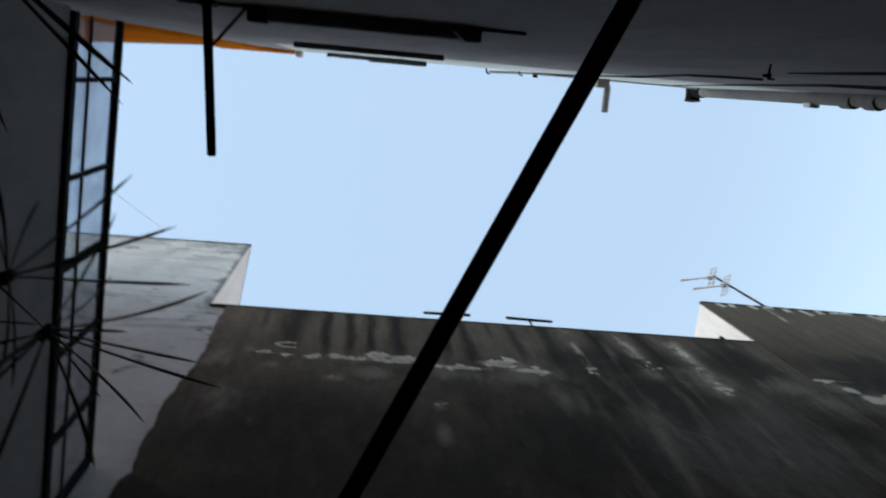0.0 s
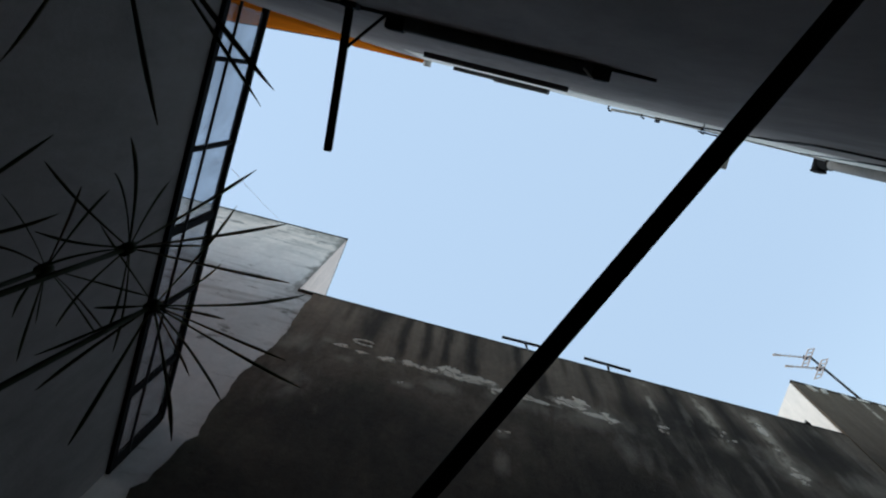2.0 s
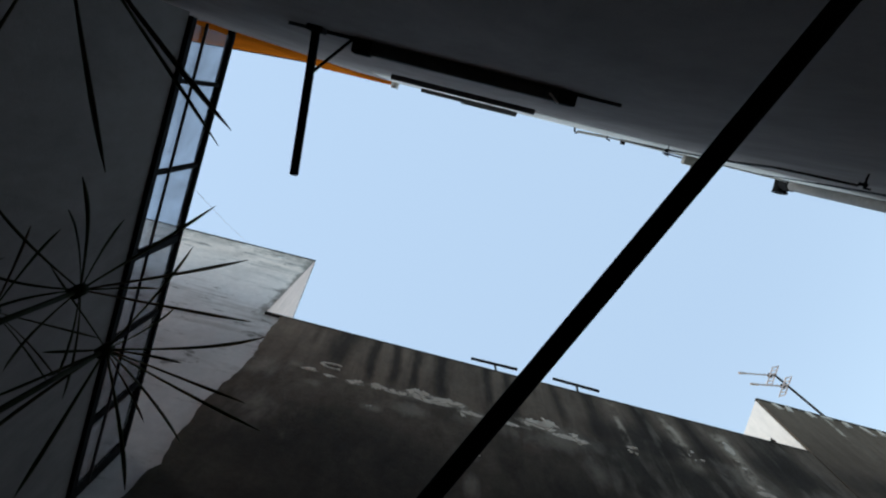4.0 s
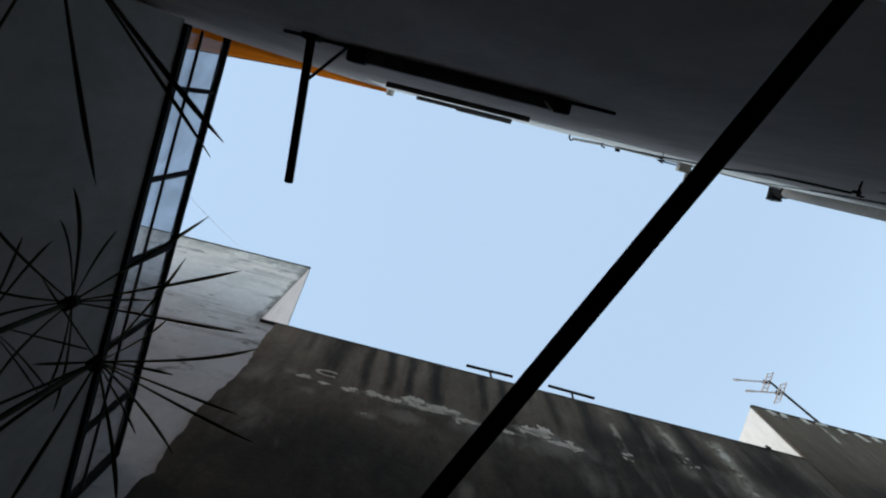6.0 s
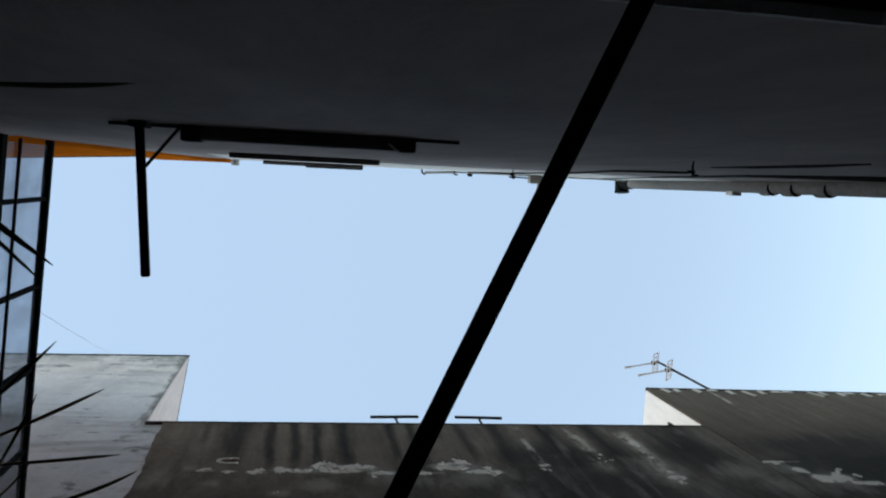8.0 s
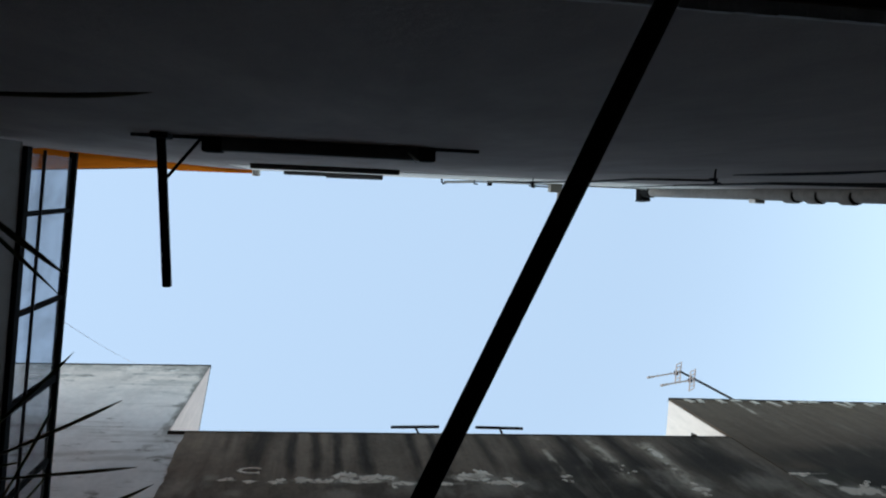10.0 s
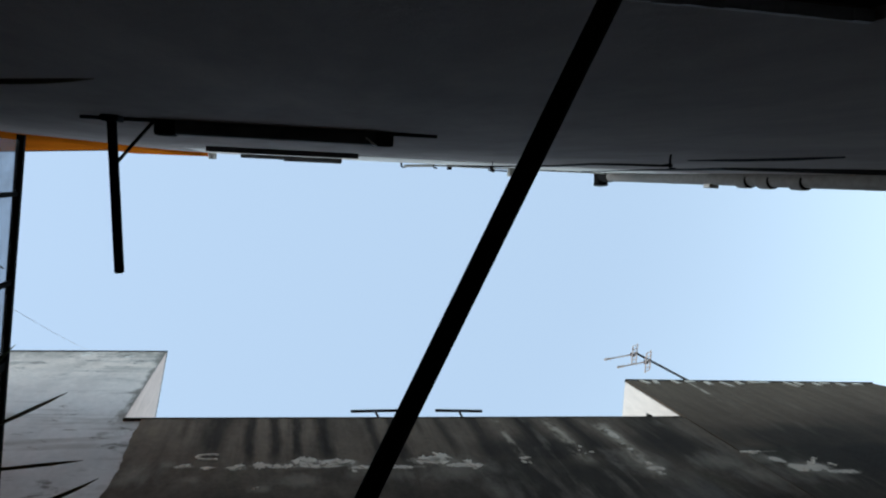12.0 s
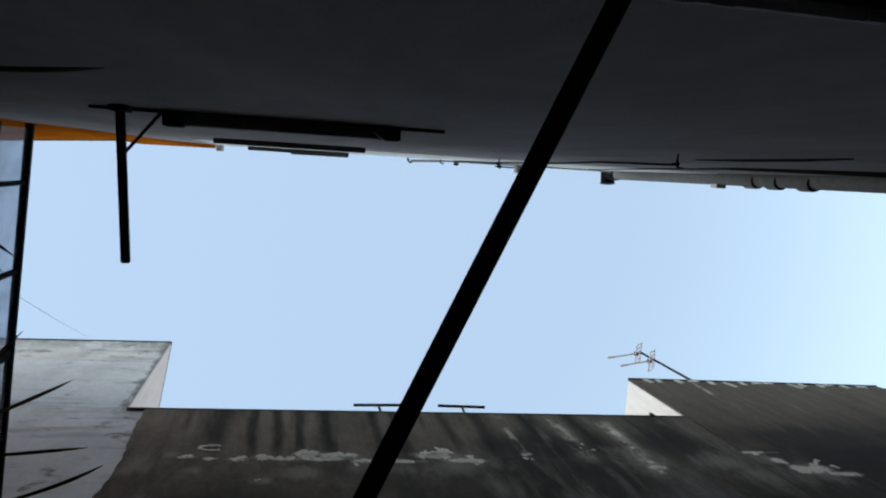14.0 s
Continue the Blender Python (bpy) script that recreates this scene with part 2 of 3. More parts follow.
OLD_WHITE = weathered_white()
# white paint; also lends the near wall's top its painted-in sky light
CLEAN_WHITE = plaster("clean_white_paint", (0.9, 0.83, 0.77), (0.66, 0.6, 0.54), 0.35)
SIDE_WHITE = plaster("side_white_paint", (0.88, 0.715, 0.65), (0.7, 0.55, 0.49), 0.35)
ORANGE = plaster("orange_paint", (0.64, 0.155, 0.01), (0.3, 0.08, 0.008), 0.7)
ORANGE.node_tree.nodes["Principled BSDF"].inputs["Specular IOR Level"].default_value = 0.0
STREAKS = [(-0.98, 10.1, 0.07, 0.5), (-0.63, 9.6, 0.19, 0.9), (-0.24, 9.4, 0.09, 0.95), (0.03, 9.4, 0.11, 1.0), (0.29, 9.4, 0.09, 1.0), (0.59, 9.35, 0.12, 1.0),
           (1.13, 9.5, 0.09, 1.0), (1.41, 9.35, 0.1, 0.95), (1.7, 10.2, 0.06, 0.6), (2.0, 9.6, 0.1, 0.7), (2.42, 9.3, 0.16, 0.9), (3.08, 9.2, 0.22, 1.0), (3.68, 9.0, 0.18, 1.0), (4.7, 9.7, 0.55, 0.85)]
RUNS = [(2.72, 9.3, 10.9, 0.07), (3.4, 9.3, 10.8, 0.13), (4.07, 8.9, 10.6, 0.16)]
SMEARS = [(1.1, 9.0, 0.45, 0.28), (1.85, 9.1, 0.5, 0.3), (0.35, 9.28, 0.5, 0.1), (0.91, 8.18, 0.07, 0.1), (0.89, 7.6, 0.06, 0.2), (2.2, 8.5, 0.2, 0.5), (3.0, 8.2, 0.25, 0.7), (-0.1, 8.7, 0.1, 0.08), (-0.75, 8.95, 0.14, 0.12), (-1.0, 9.35, 0.1, 0.1), (0.3, 8.9, 0.2, 0.15),
          (-1.2, 9.0, 0.25, 0.4), (-1.1, 8.2, 0.3, 0.6), (4.05, 9.15, 0.35, 0.4), (4.95, 9.2, 0.4, 0.3), (5.2, 8.8, 0.3, 0.4)]
WORN_DARK = [(-0.84, 9.29, 0.08, 0.03), (-0.6, 9.26, 0.07, 0.03), (-0.34, 9.24, 0.1, 0.05), (-0.08, 9.29, 0.12, 0.045), (0.12, 9.25, 0.16, 0.035), (0.36, 9.38, 0.16, 0.09), (0.66, 9.36, 0.17, 0.085),
             (0.5, 9.27, 0.3, 0.05), (1.2, 9.2, 0.4, 0.06), (1.67, 9.35, 0.22, 0.11), (1.95, 9.23, 0.25, 0.07), (2.7, 9.4, 0.05, 0.05), (4.07, 10.15, 0.05, 0.14), (4.1, 9.05, 0.12, 0.06)]
# Near-black clouds that darken the lower wall and its right-hand stretch.
DARK_CLOUDS = [(-0.3, 7.4, 1.3, 1.0), (0.0, 6.1, 2.0, 1.4), (2.0, 7.3, 0.9, 1.2), (2.6, 8.8, 0.6, 0.7), (4.9, 8.1, 0.4, 0.35), (3.3, 8.7, 0.6, 0.6), (4.7, 9.7, 0.5, 0.5), (3.0, 9.7, 0.8, 0.4)]
BLUISH = [(4.2, 7.7, 1.0, 1.1), (3.2, 7.4, 0.8, 0.8)]
DARK_RENDER = stained_render("stained_cement_render", 9.36, (0.163, 0.127, 0.097), (0.131, 0.105, 0.081), STREAKS, RUNS, SMEARS, WORN_DARK, DARK_CLOUDS, BLUISH)
DARK_RENDER_2 = stained_render("sooty_cement_render", 9.7, (0.14, 0.105, 0.076), (0.065, 0.053, 0.042), [], [(6.4, 11.6, 12.8, 0.05)], [(5.75, 8.9, 0.5, 0.4), (5.55, 9.3, 0.3, 0.3)],
                               [(5.55, 9.5, 0.25, 0.03), (5.7, 9.25, 0.1, 0.12), (5.95, 9.0, 0.3, 0.12), (6.25, 8.85, 0.2, 0.08)], [(6.7, 10.0, 1.2, 0.5), (7.3, 9.2, 1.1, 1.0), (8.9, 10.0, 1.8, 0.9)], (), 0.45)
WING_WASH = plaster("grey_wash", (0.3, 0.276, 0.272), (0.18, 0.167, 0.163), 0.75, 0.85, (1, 0.8, 0.3))
FLAKE = plaster("flaked_paint", (0.86, 0.78, 0.68), (0.55, 0.49, 0.42), 0.7)
# Unseen roof surface, pale and warm to bounce light onto the side wall.
ROOF_BOUNCE = plaster("pale_bounce_roof", (0.62, 0.5, 0.38), (0.45, 0.36, 0.27), 0.5)
CONCRETE = plaster("concrete", (0.3, 0.29, 0.27), (0.18, 0.17, 0.16), 0.6)
YARD = plaster("dark_yard_paving", (0.13, 0.115, 0.1), (0.07, 0.063, 0.056), 0.6)
COPING = plaster("mouldy_coping", (0.1, 0.095, 0.085), (0.05, 0.05, 0.045), 0.6)
PALE_TILE = plaster("pale_coping_tile", (0.66, 0.6, 0.52), (0.26, 0.23, 0.19), 0.7)
BLACK_IRON = plain("black_iron", (0.011, 0.0105, 0.011), 0.85, 0.0)
DARK_IRON = plain("dark_iron", (0.042, 0.041, 0.042), 0.8, 0.0)
STONE_SILL = plain("grey_stone_sill", (0.12, 0.118, 0.12), 0.8)
AWNING = plain("faded_awning_cover", (0.12, 0.118, 0.12), 0.9, 0.0, 0.4, 6)
PALE_ALU = plain("pale_anodised_aluminium", (0.78, 0.66, 0.62), 0.7, 0.0)
ALU = plain("dull_aluminium", (0.55, 0.45, 0.4), 0.6, 0.2)
PVC = plain("grey_pvc", (0.165, 0.157, 0.148), 0.85)
RUBBER = plain("dark_rubber", (0.009, 0.009, 0.009), 0.9)
GREY_BOX = plain("weathered_plastic", (0.3, 0.29, 0.26), 0.7)
WHITE_PVC = plain("white_pvc", (0.7, 0.69, 0.66), 0.5)
CABLE = plain("black_cable", (0.015, 0.015, 0.015), 0.6)
TERRACOTTA = plain("terracotta", (0.36, 0.15, 0.08), 0.85)
SOIL = plain("soil", (0.05, 0.035, 0.025), 0.95)
STEM = plain("sedge_stem", (0.03, 0.04, 0.015), 0.6, 0, 0.3, 40)
DOORWAY_DARK = plain("doorway_dark", (0.018, 0.012, 0.009), 0.8)


def leaf_material():
    m, n, l, b = shader("sedge_leaf", 0.55)
    o = n.new("ShaderNodeObjectInfo")
    col = ramp(n, l, o.outputs["Random"], [(0.0, (0.045, 0.062, 0.022)), (0.6, (0.07, 0.082, 0.034)), (1.0, (0.11, 0.085, 0.05))])
    v = ramp(n, l, noise_tex(n, l, 60, 3), [(0.3, grey(0.7)), (0.7, grey(1.1))])
    col = mixed(n, l, 1.0, col, v, "MULTIPLY")
    l.new(col, b.inputs["Base Color"])
    thin, mix = n.new("ShaderNodeBsdfTranslucent"), n.new("ShaderNodeMixShader")
    l.new(col, thin.inputs[0])
    mix.inputs[0].default_value = 0.5
    l.new(b.outputs[0], mix.inputs[1])
    l.new(thin.outputs[0], mix.inputs[2])
    l.new(mix.outputs[0], n["Material Output"].inputs["Surface"])
    return m


LEAF = leaf_material()


def glass_material():
    m = bpy.data.materials.new("dusty_blue_glass")
    m.use_nodes = True
    n, l = m.node_tree.nodes, m.node_tree.links
    n.remove(n["Principled BSDF"])
    clear, dust, gloss = n.new("ShaderNodeBsdfTransparent"), n.new("ShaderNodeBsdfDiffuse"), n.new("ShaderNodeBsdfGlossy")
    clear.inputs[0].default_value = (0.70, 0.72, 0.75, 1)
    dust.inputs[0].default_value = (0.42, 0.42, 0.42, 1)
    gloss.inputs["Roughness"].default_value = 0.05
    streak = ramp(n, l, noise_tex(n, l, 2.2, 6, 0.65, (1, 1, 0.5), 0.8), [(0.35, grey(0.02)), (0.75, grey(0.28))])
    a, c = n.new("ShaderNodeMixShader"), n.new("ShaderNodeMixShader")
    l.new(streak, a.inputs[0])
    l.new(clear.outputs[0], a.inputs[1])
    l.new(dust.outputs[0], a.inputs[2])
    c.inputs[0].default_value = 0.05
    l.new(a.outputs[0], c.inputs[1])
    l.new(gloss.outputs[0], c.inputs[2])
    l.new(c.outputs[0], n["Material Output"].inputs["Surface"])
    return m


GLASS = glass_material()


# ---------------------------------------------------------------- builders
def mesh_of(bm, name, material, smooth=False):
    me = bpy.data.meshes.new(name)
    bmesh.ops.recalc_face_normals(bm, faces=bm.faces)
    bm.to_mesh(me)
    bm.free()
    me.materials.append(material)
    if smooth:
        for p in me.polygons:
            p.use_smooth = True
    return me


def part(name, bm, material, parent=None, label="", smooth=False):
    ob = new(name, mesh_of(bm, name, material, smooth))
    if parent:
        ob.parent = parent
    if label:
        ob["label"] = label
    return ob


def thing(name, m, label, category, group="", kind=""):
    ob = new(name)
    ob.empty_display_size = 0.1
    ob.matrix_world = m
    return tagged(ob, label, category, group, kind)


def box(bm, x0, x1, y0, y1, z0, z1, bevel=0.0):
    r = bmesh.ops.create_cube(bm, size=1, matrix=Matrix.Translation(((x0 + x1) / 2, (y0 + y1) / 2, (z0 + z1) / 2)) @ Matrix.Diagonal((x1 - x0, y1 - y0, z1 - z0, 1)))
    if bevel:
        edges = list({e for v in r["verts"] for e in v.link_edges})
        bmesh.ops.bevel(bm, geom=edges, offset=bevel, segments=2, affect="EDGES", profile=0.6)
    return bm


def boxed(x0, x1, y0, y1, z0, z1, bevel=0.0):
    return box(bmesh.new(), x0, x1, y0, y1, z0, z1, bevel)


def rod(a, b, r, seg=10, r2=None, bm=None):
    bm = bm or bmesh.new()
    a, b = Vector(a), Vector(b)
    d = b - a
    m = Matrix.Translation((a + b) / 2) @ d.to_track_quat("Z", "Y").to_matrix().to_4x4()
    bmesh.ops.create_cone(bm, cap_ends=True, segments=seg, radius1=r, radius2=r if r2 is None else r2, depth=d.length, matrix=m)
    return bm


def bar(a, b, w, h, up=(0, 0, 1), bevel=0.0, bm=None):
    """A square bar from a to b, w wide, h thick along up."""
    bm = bm or bmesh.new()
    a, b = Vector(a), Vector(b)
    d = (b - a).normalized()
    side = d.cross(Vector(up)).normalized()
    top = side.cross(d)
    m = Matrix((side, d, top)).transposed().to_4x4()
    m.translation = (a + b) / 2
    r = bmesh.ops.create_cube(bm, size=1, matrix=m @ Matrix.Diagonal((w, (b - a).length, h, 1)))
    if bevel:
        bmesh.ops.bevel(bm, geom=list({e for v in r["verts"] for e in v.link_edges}), offset=bevel, segments=2, affect="EDGES")
    return bm


def tube(points, r, seg=8):
    """A round tube along a line of points."""
    bm = bmesh.new()
    pts = [Vector(p) for p in points]
    rings = []
    for i, p in enumerate(pts):
        d = (pts[min(i + 1, len(pts) - 1)] - pts[max(i - 1, 0)]).normalized()
        u = d.cross(Vector((0.31, 0.77, 0.55))).normalized()
        v = d.cross(u)
        k = r if not callable(r) else r(i / (len(pts) - 1))
        rings.append([bm.verts.new(p + (u * math.cos(2 * math.pi * j / seg) + v * math.sin(2 * math.pi * j / seg)) * k) for j in range(seg)])
    for a, b in zip(rings, rings[1:]):
        for j in range(seg):
            bm.faces.new((a[j], a[(j + 1) % seg], b[(j + 1) % seg], b[j]))
    bm.faces.new(rings[0])
    bm.faces.new(rings[-1])
    return bm


# ---------------------------------------------------------------- ground
g = part("ground", boxed(-400, 400, -400, 400, -0.3, 0.0), YARD)
tagged(g, "grey concrete ground of the narrow yard", "ground", kind="structure")

# ---------------------------------------------------------------- the near house, whose wall the camera hugs
# local x runs along the wall, local y points out of it
NEAR = pose(0, -0.185, 0, 0, 0, -0.86)
WALL_TOP = 12.65
DOOR_L, DOOR_R, DOOR_H = -0.42, 0.61, 2.268
near_house = thing("near_house", NEAR, "whitewashed plaster house wall rising sheer above a dark doorway", "house", kind="structure")
bm = bmesh.new()
box(bm, -2.0, DOOR_L, -0.35, 0, 0, DOOR_H)
box(bm, DOOR_R, 12.0, -0.35, 0, 0, DOOR_H)
box(bm, -2.0, 12.0, -0.35, 0, DOOR_H, WALL_TOP)
part("wall", bm, WHITEWASH, near_house)
bm = bmesh.new()
box(bm, -2.0, -1.8, -8, -0.35, 0, WALL_TOP)
box(bm, 11.8, 12.0, -8, -0.35, 0, WALL_TOP)
box(bm, -2.0, 12.0, -8.2, -8, 0, WALL_TOP)
part("back_wall", bm, WHITEWASH, near_house)
part("roof", boxed(-1.95, 11.95, -8.1, -0.05, WALL_TOP - 0.35, WALL_TOP - 0.15), CONCRETE, near_house)
# ragged mortar edge over the doorway
bm = bmesh.new()
rng = random.Random(3)
x = DOOR_L
while x < DOOR_R:
    w = rng.uniform(0.012, 0.035)
    box(bm, x, min(x + w, DOOR_R), -0.012, 0.001 + rng.uniform(0, 0.0012), DOOR_H - rng.uniform(0.001, 0.005), DOOR_H + rng.uniform(0.004, 0.008))
    x += w
part("lintel_edge", bm, OLD_WHITE, near_house, "ragged bare mortar edge")

# Lining and leaf: the dark of the unlit doorway put into their colour.
door_frame = thing("door_frame", NEAR, "doorway lining, near-black to carry the dark of the opening", "door frame", kind="structure")
part("head", boxed(DOOR_L + 0.002, DOOR_R - 0.002, -0.34, -0.012, DOOR_H - 0.05, DOOR_H - 0.004, 0.006), DOORWAY_DARK, door_frame)
for x0, x1 in ((DOOR_L + 0.002, DOOR_L + 0.045), (DOOR_R - 0.045, DOOR_R - 0.002)):
    part("jamb", boxed(x0, x1, -0.34, -0.03, 0, DOOR_H - 0.05, 0.006), DOORWAY_DARK, door_frame)
part("door_leaf", boxed(DOOR_L + 0.05, DOOR_R - 0.05, -0.30, -0.26, 0.01, DOOR_H - 0.055), DOORWAY_DARK, door_frame, "closed door leaf, near-black like the unlit opening")

# Stronger sky light below the roof edge, put into a paler wall colour.
part("skylit_band", boxed(-1.0, 11.9, -0.01, 0.005, WALL_TOP - 2.85, WALL_TOP - 0.004), CLEAN_WHITE, near_house, "paler upper wall with sky light near the roof painted in")

# orange neighbour past the near house
orange = thing("orange_house", pose(-2.004, -0.152, 0, 0, 0, -4.6), "orange painted house front beside the white wall", "house")
part("wall", boxed(-16, 0.0, -7, 0, 7.5, WALL_TOP + 0.02), ORANGE, orange)
# Made white instead of orange to keep orange bounce off the white house.
part("lower_wall", boxed(-16, 0.0, -7, -0.003, 0, 7.5), WHITEWASH, orange, "lower storey, whitewashed to limit orange bounce light")
part("roof", boxed(-16, 0.0, -7, 0.015, WALL_TOP + 0.02, WALL_TOP + 0.07), CONCRETE, orange)

# orange paint carried over the corner of the near wall at the top
bm = bmesh.new()
shape = [(-2.0, 8.0, 0.004), (-1.9, 8.5, 0.004), (-1.78, 9.2, 0.004), (-1.67, 10.2, 0.008), (-1.6, 11.0, 0.016), (-1.42, 12.0, 0.034), (-1.02, WALL_TOP - 0.002, 0.052), (-2.0, WALL_TOP - 0.002, 0.06)]
a = [bm.verts.new((x, y, z)) for x, z, y in shape]
b = [bm.verts.new((x, -0.01, z)) for x, z, y in shape]
bm.faces.new(a)
bm.faces.new(b)
for i in range(8):
    bm.faces.new((a[i], a[(i + 1) % 8], b[(i + 1) % 8], b[i]))
part("paint_overlap", bm, ORANGE, near_house, "orange painted parapet end lapping over the white wall")

# ---------------------------------------------------------------- the houses opposite
FAR_Y = 3.0
white_house = thing("white_house", pose(0, 0, 0), "tall weathered white house with grey grime below its roof edge", "house")
def prism(outline, low, high):
    """Upright walls over a plan outline; low and high give the heights at each corner."""
    bm = bmesh.new()
    foot = [bm.verts.new((x, y, low(x, y))) for x, y in outline]
    head = [bm.verts.new((x, y, high(x, y))) for x, y in outline]
    bm.faces.new(foot)
    bm.faces.new(head)
    n = len(outline)
    for i in range(n):
        bm.faces.new((foot[i], foot[(i + 1) % n], head[(i + 1) % n], head[i]))
    return bm


def white_top(x, y):
    return 14.30 + 0.05 * (x + 1.7)


WHITE_PLAN = [(-16, FAR_Y), (-1.71, FAR_Y), (-2.83, 11), (-16, 11)]
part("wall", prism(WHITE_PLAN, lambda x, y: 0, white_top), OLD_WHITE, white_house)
part("side_wall", prism([(-1.712, FAR_Y + 0.012), (-1.703, FAR_Y + 0.012), (-2.823, 11), (-2.832, 11)], lambda x, y: 10.8, lambda x, y: white_top(x, y) - 0.008), SIDE_WHITE, white_house, "cream painted side wall")
part("roof_edge", prism([(-16, FAR_Y - 0.014), (-1.694, FAR_Y - 0.014), (-2.815, 11.01), (-16, 11.01)], white_top, lambda x, y: white_top(x, y) + 0.026), COPING, white_house)


def ragged_sheet(x_of, x1, y0, y1, z0, z1, steps, seed):
    """A coat of render whose one upright edge is ragged."""
    r = random.Random(seed)
    bm = bmesh.new()
    prev = None
    for i in range(steps + 1):
        z = z0 + (z1 - z0) * i / steps
        x0 = x_of(z) + r.uniform(-0.022, 0.022) * (2.2 if r.random() < 0.2 else 0.7)
        ring = [bm.verts.new((x0, y0, z)), bm.verts.new((x1, y0, z)), bm.verts.new((x1, y1, z)), bm.verts.new((x0, y1, z))]
        if prev:
            for k in range(4):
                bm.faces.new((prev[k], prev[(k + 1) % 4], ring[(k + 1) % 4], ring[k]))
        else:
            bm.faces.new(ring)
        prev = ring
    bm.faces.new(prev)
    return bm


dark_house = thing("dark_house", pose(0, 0, 0), "house with blackened rain-streaked cement render and flaking paint", "house")
part("wall", boxed(-1.71, 5.395, FAR_Y, 11, 0, 10.80), OLD_WHITE, dark_house)
part("render_coat", ragged_sheet(lambda z: -1.44 - 0.06 * math.sin((z - 9.2) * 1.25) ** 2 - 0.02 * max(0, 8.5 - z), 5.395, FAR_Y - 0.025, FAR_Y - 0.001, 0, 10.81, 90, 5), DARK_RENDER, dark_house, "black-streaked grey cement coat")
part("roof_edge", boxed(-1.7, 5.385, FAR_Y - 0.035, FAR_Y + 0.3, 10.81, 10.838, 0.008), COPING, dark_house)
part("roof", boxed(-1.69, 5.37, FAR_Y + 0.3, 10.9, 10.72, 10.82), ROOF_BOUNCE, dark_house)

tall_house = thing("tall_dark_house", pose(0, 0, 0), "taller house with sooty cement front and white side wall", "house")
bm = bmesh.new()
prof = [(5.40, 0), (5.40, 12.67), (9.85, 12.60), (10.3, 11.9), (12.5, 11.9), (12.5, 0)]
for y in (FAR_Y, 10.0):
    bm.faces.new([bm.verts.new((x, y, z)) for x, z in prof])
bm.verts.ensure_lookup_table()
for i in range(6):
    j = (i + 1) % 6
    bm.faces.new((bm.verts[i], bm.verts[j], bm.verts[6 + j], bm.verts[6 + i]))
part("wall", bm, CLEAN_WHITE, tall_house, "white painted masonry")
bm = bmesh.new()
prof[0], prof[1] = (5.41, 0), (5.41, 12.65)
prof[2] = (9.84, 12.58)
for y in (FAR_Y - 0.03, FAR_Y - 0.002):
    bm.faces.new([bm.verts.new((x, y, z)) for x, z in prof])
bm.verts.ensure_lookup_table()
for i in range(6):
    j = (i + 1) % 6
    bm.faces.new((bm.verts[i], bm.verts[j], bm.verts[6 + j], bm.verts[6 + i]))
part("render_coat", bm, DARK_RENDER_2, tall_house, "sooty cement coat")

# Unseen walls added at both ends to block skylight along the yard.
for k, x in (("unseen_wall_east", 12.0), ("unseen_wall_west", -15.6)):
    w = part(k, boxed(x, x + 0.3, -0.6, 3.3, 0, 10.8), WHITEWASH)
    tagged(w, "unseen plain wall added to keep light out of the yard", "wall", kind="structure")

# flakes of old paint along the border of the two coats
def flake_mesh(seed):
    """A thin scale of paint with a deeply ragged rim."""
    r = random.Random(seed)
    bm = bmesh.new()
    n = 30
    lobes = [(k, r.uniform(0, 6.28), r.uniform(0.08, 0.2)) for k in (2, 3, 5, 7)]
    front, rear = [], []
    for i in range(n):
        a = 2 * math.pi * i / n
        k = 0.72 + sum(w * math.sin(q * a + p) for q, p, w in lobes) + r.uniform(-0.13, 0.13)
        x, z = 0.5 * k * math.cos(a), 0.5 * k * math.sin(a)
        front.append(bm.verts.new((x, -0.004, z)))
        rear.append(bm.verts.new((x * 1.04, 0.004, z * 1.04)))
    bm.faces.new(front)
    for i in range(n):
        bm.faces.new((front[i], front[(i + 1) % n], rear[(i + 1) % n], rear[i]))
    return mesh_of(bm, "paint_flake", FLAKE)


FLAKES = [flake_mesh(k) for k in range(12)]
rng = random.Random(21)


def flake_cluster(house, x, z, spread_x, spread_z, count, size, y):
    for i in range(count):
        o = new("paint_flake", FLAKES[rng.randrange(12)])
        o.parent = house
        w = size * rng.uniform(0.35, 1.0)
        h = w * rng.uniform(0.8, 1.8)
        o.matrix_local = Matrix.Translation((x + rng.gauss(0, spread_x), y, z + rng.gauss(0, 1.7 * spread_z))) @ Matrix.Rotation(rng.uniform(-0.5, 0.5), 4, "Y") @ Matrix.Diagonal((w, 1, h, 1))


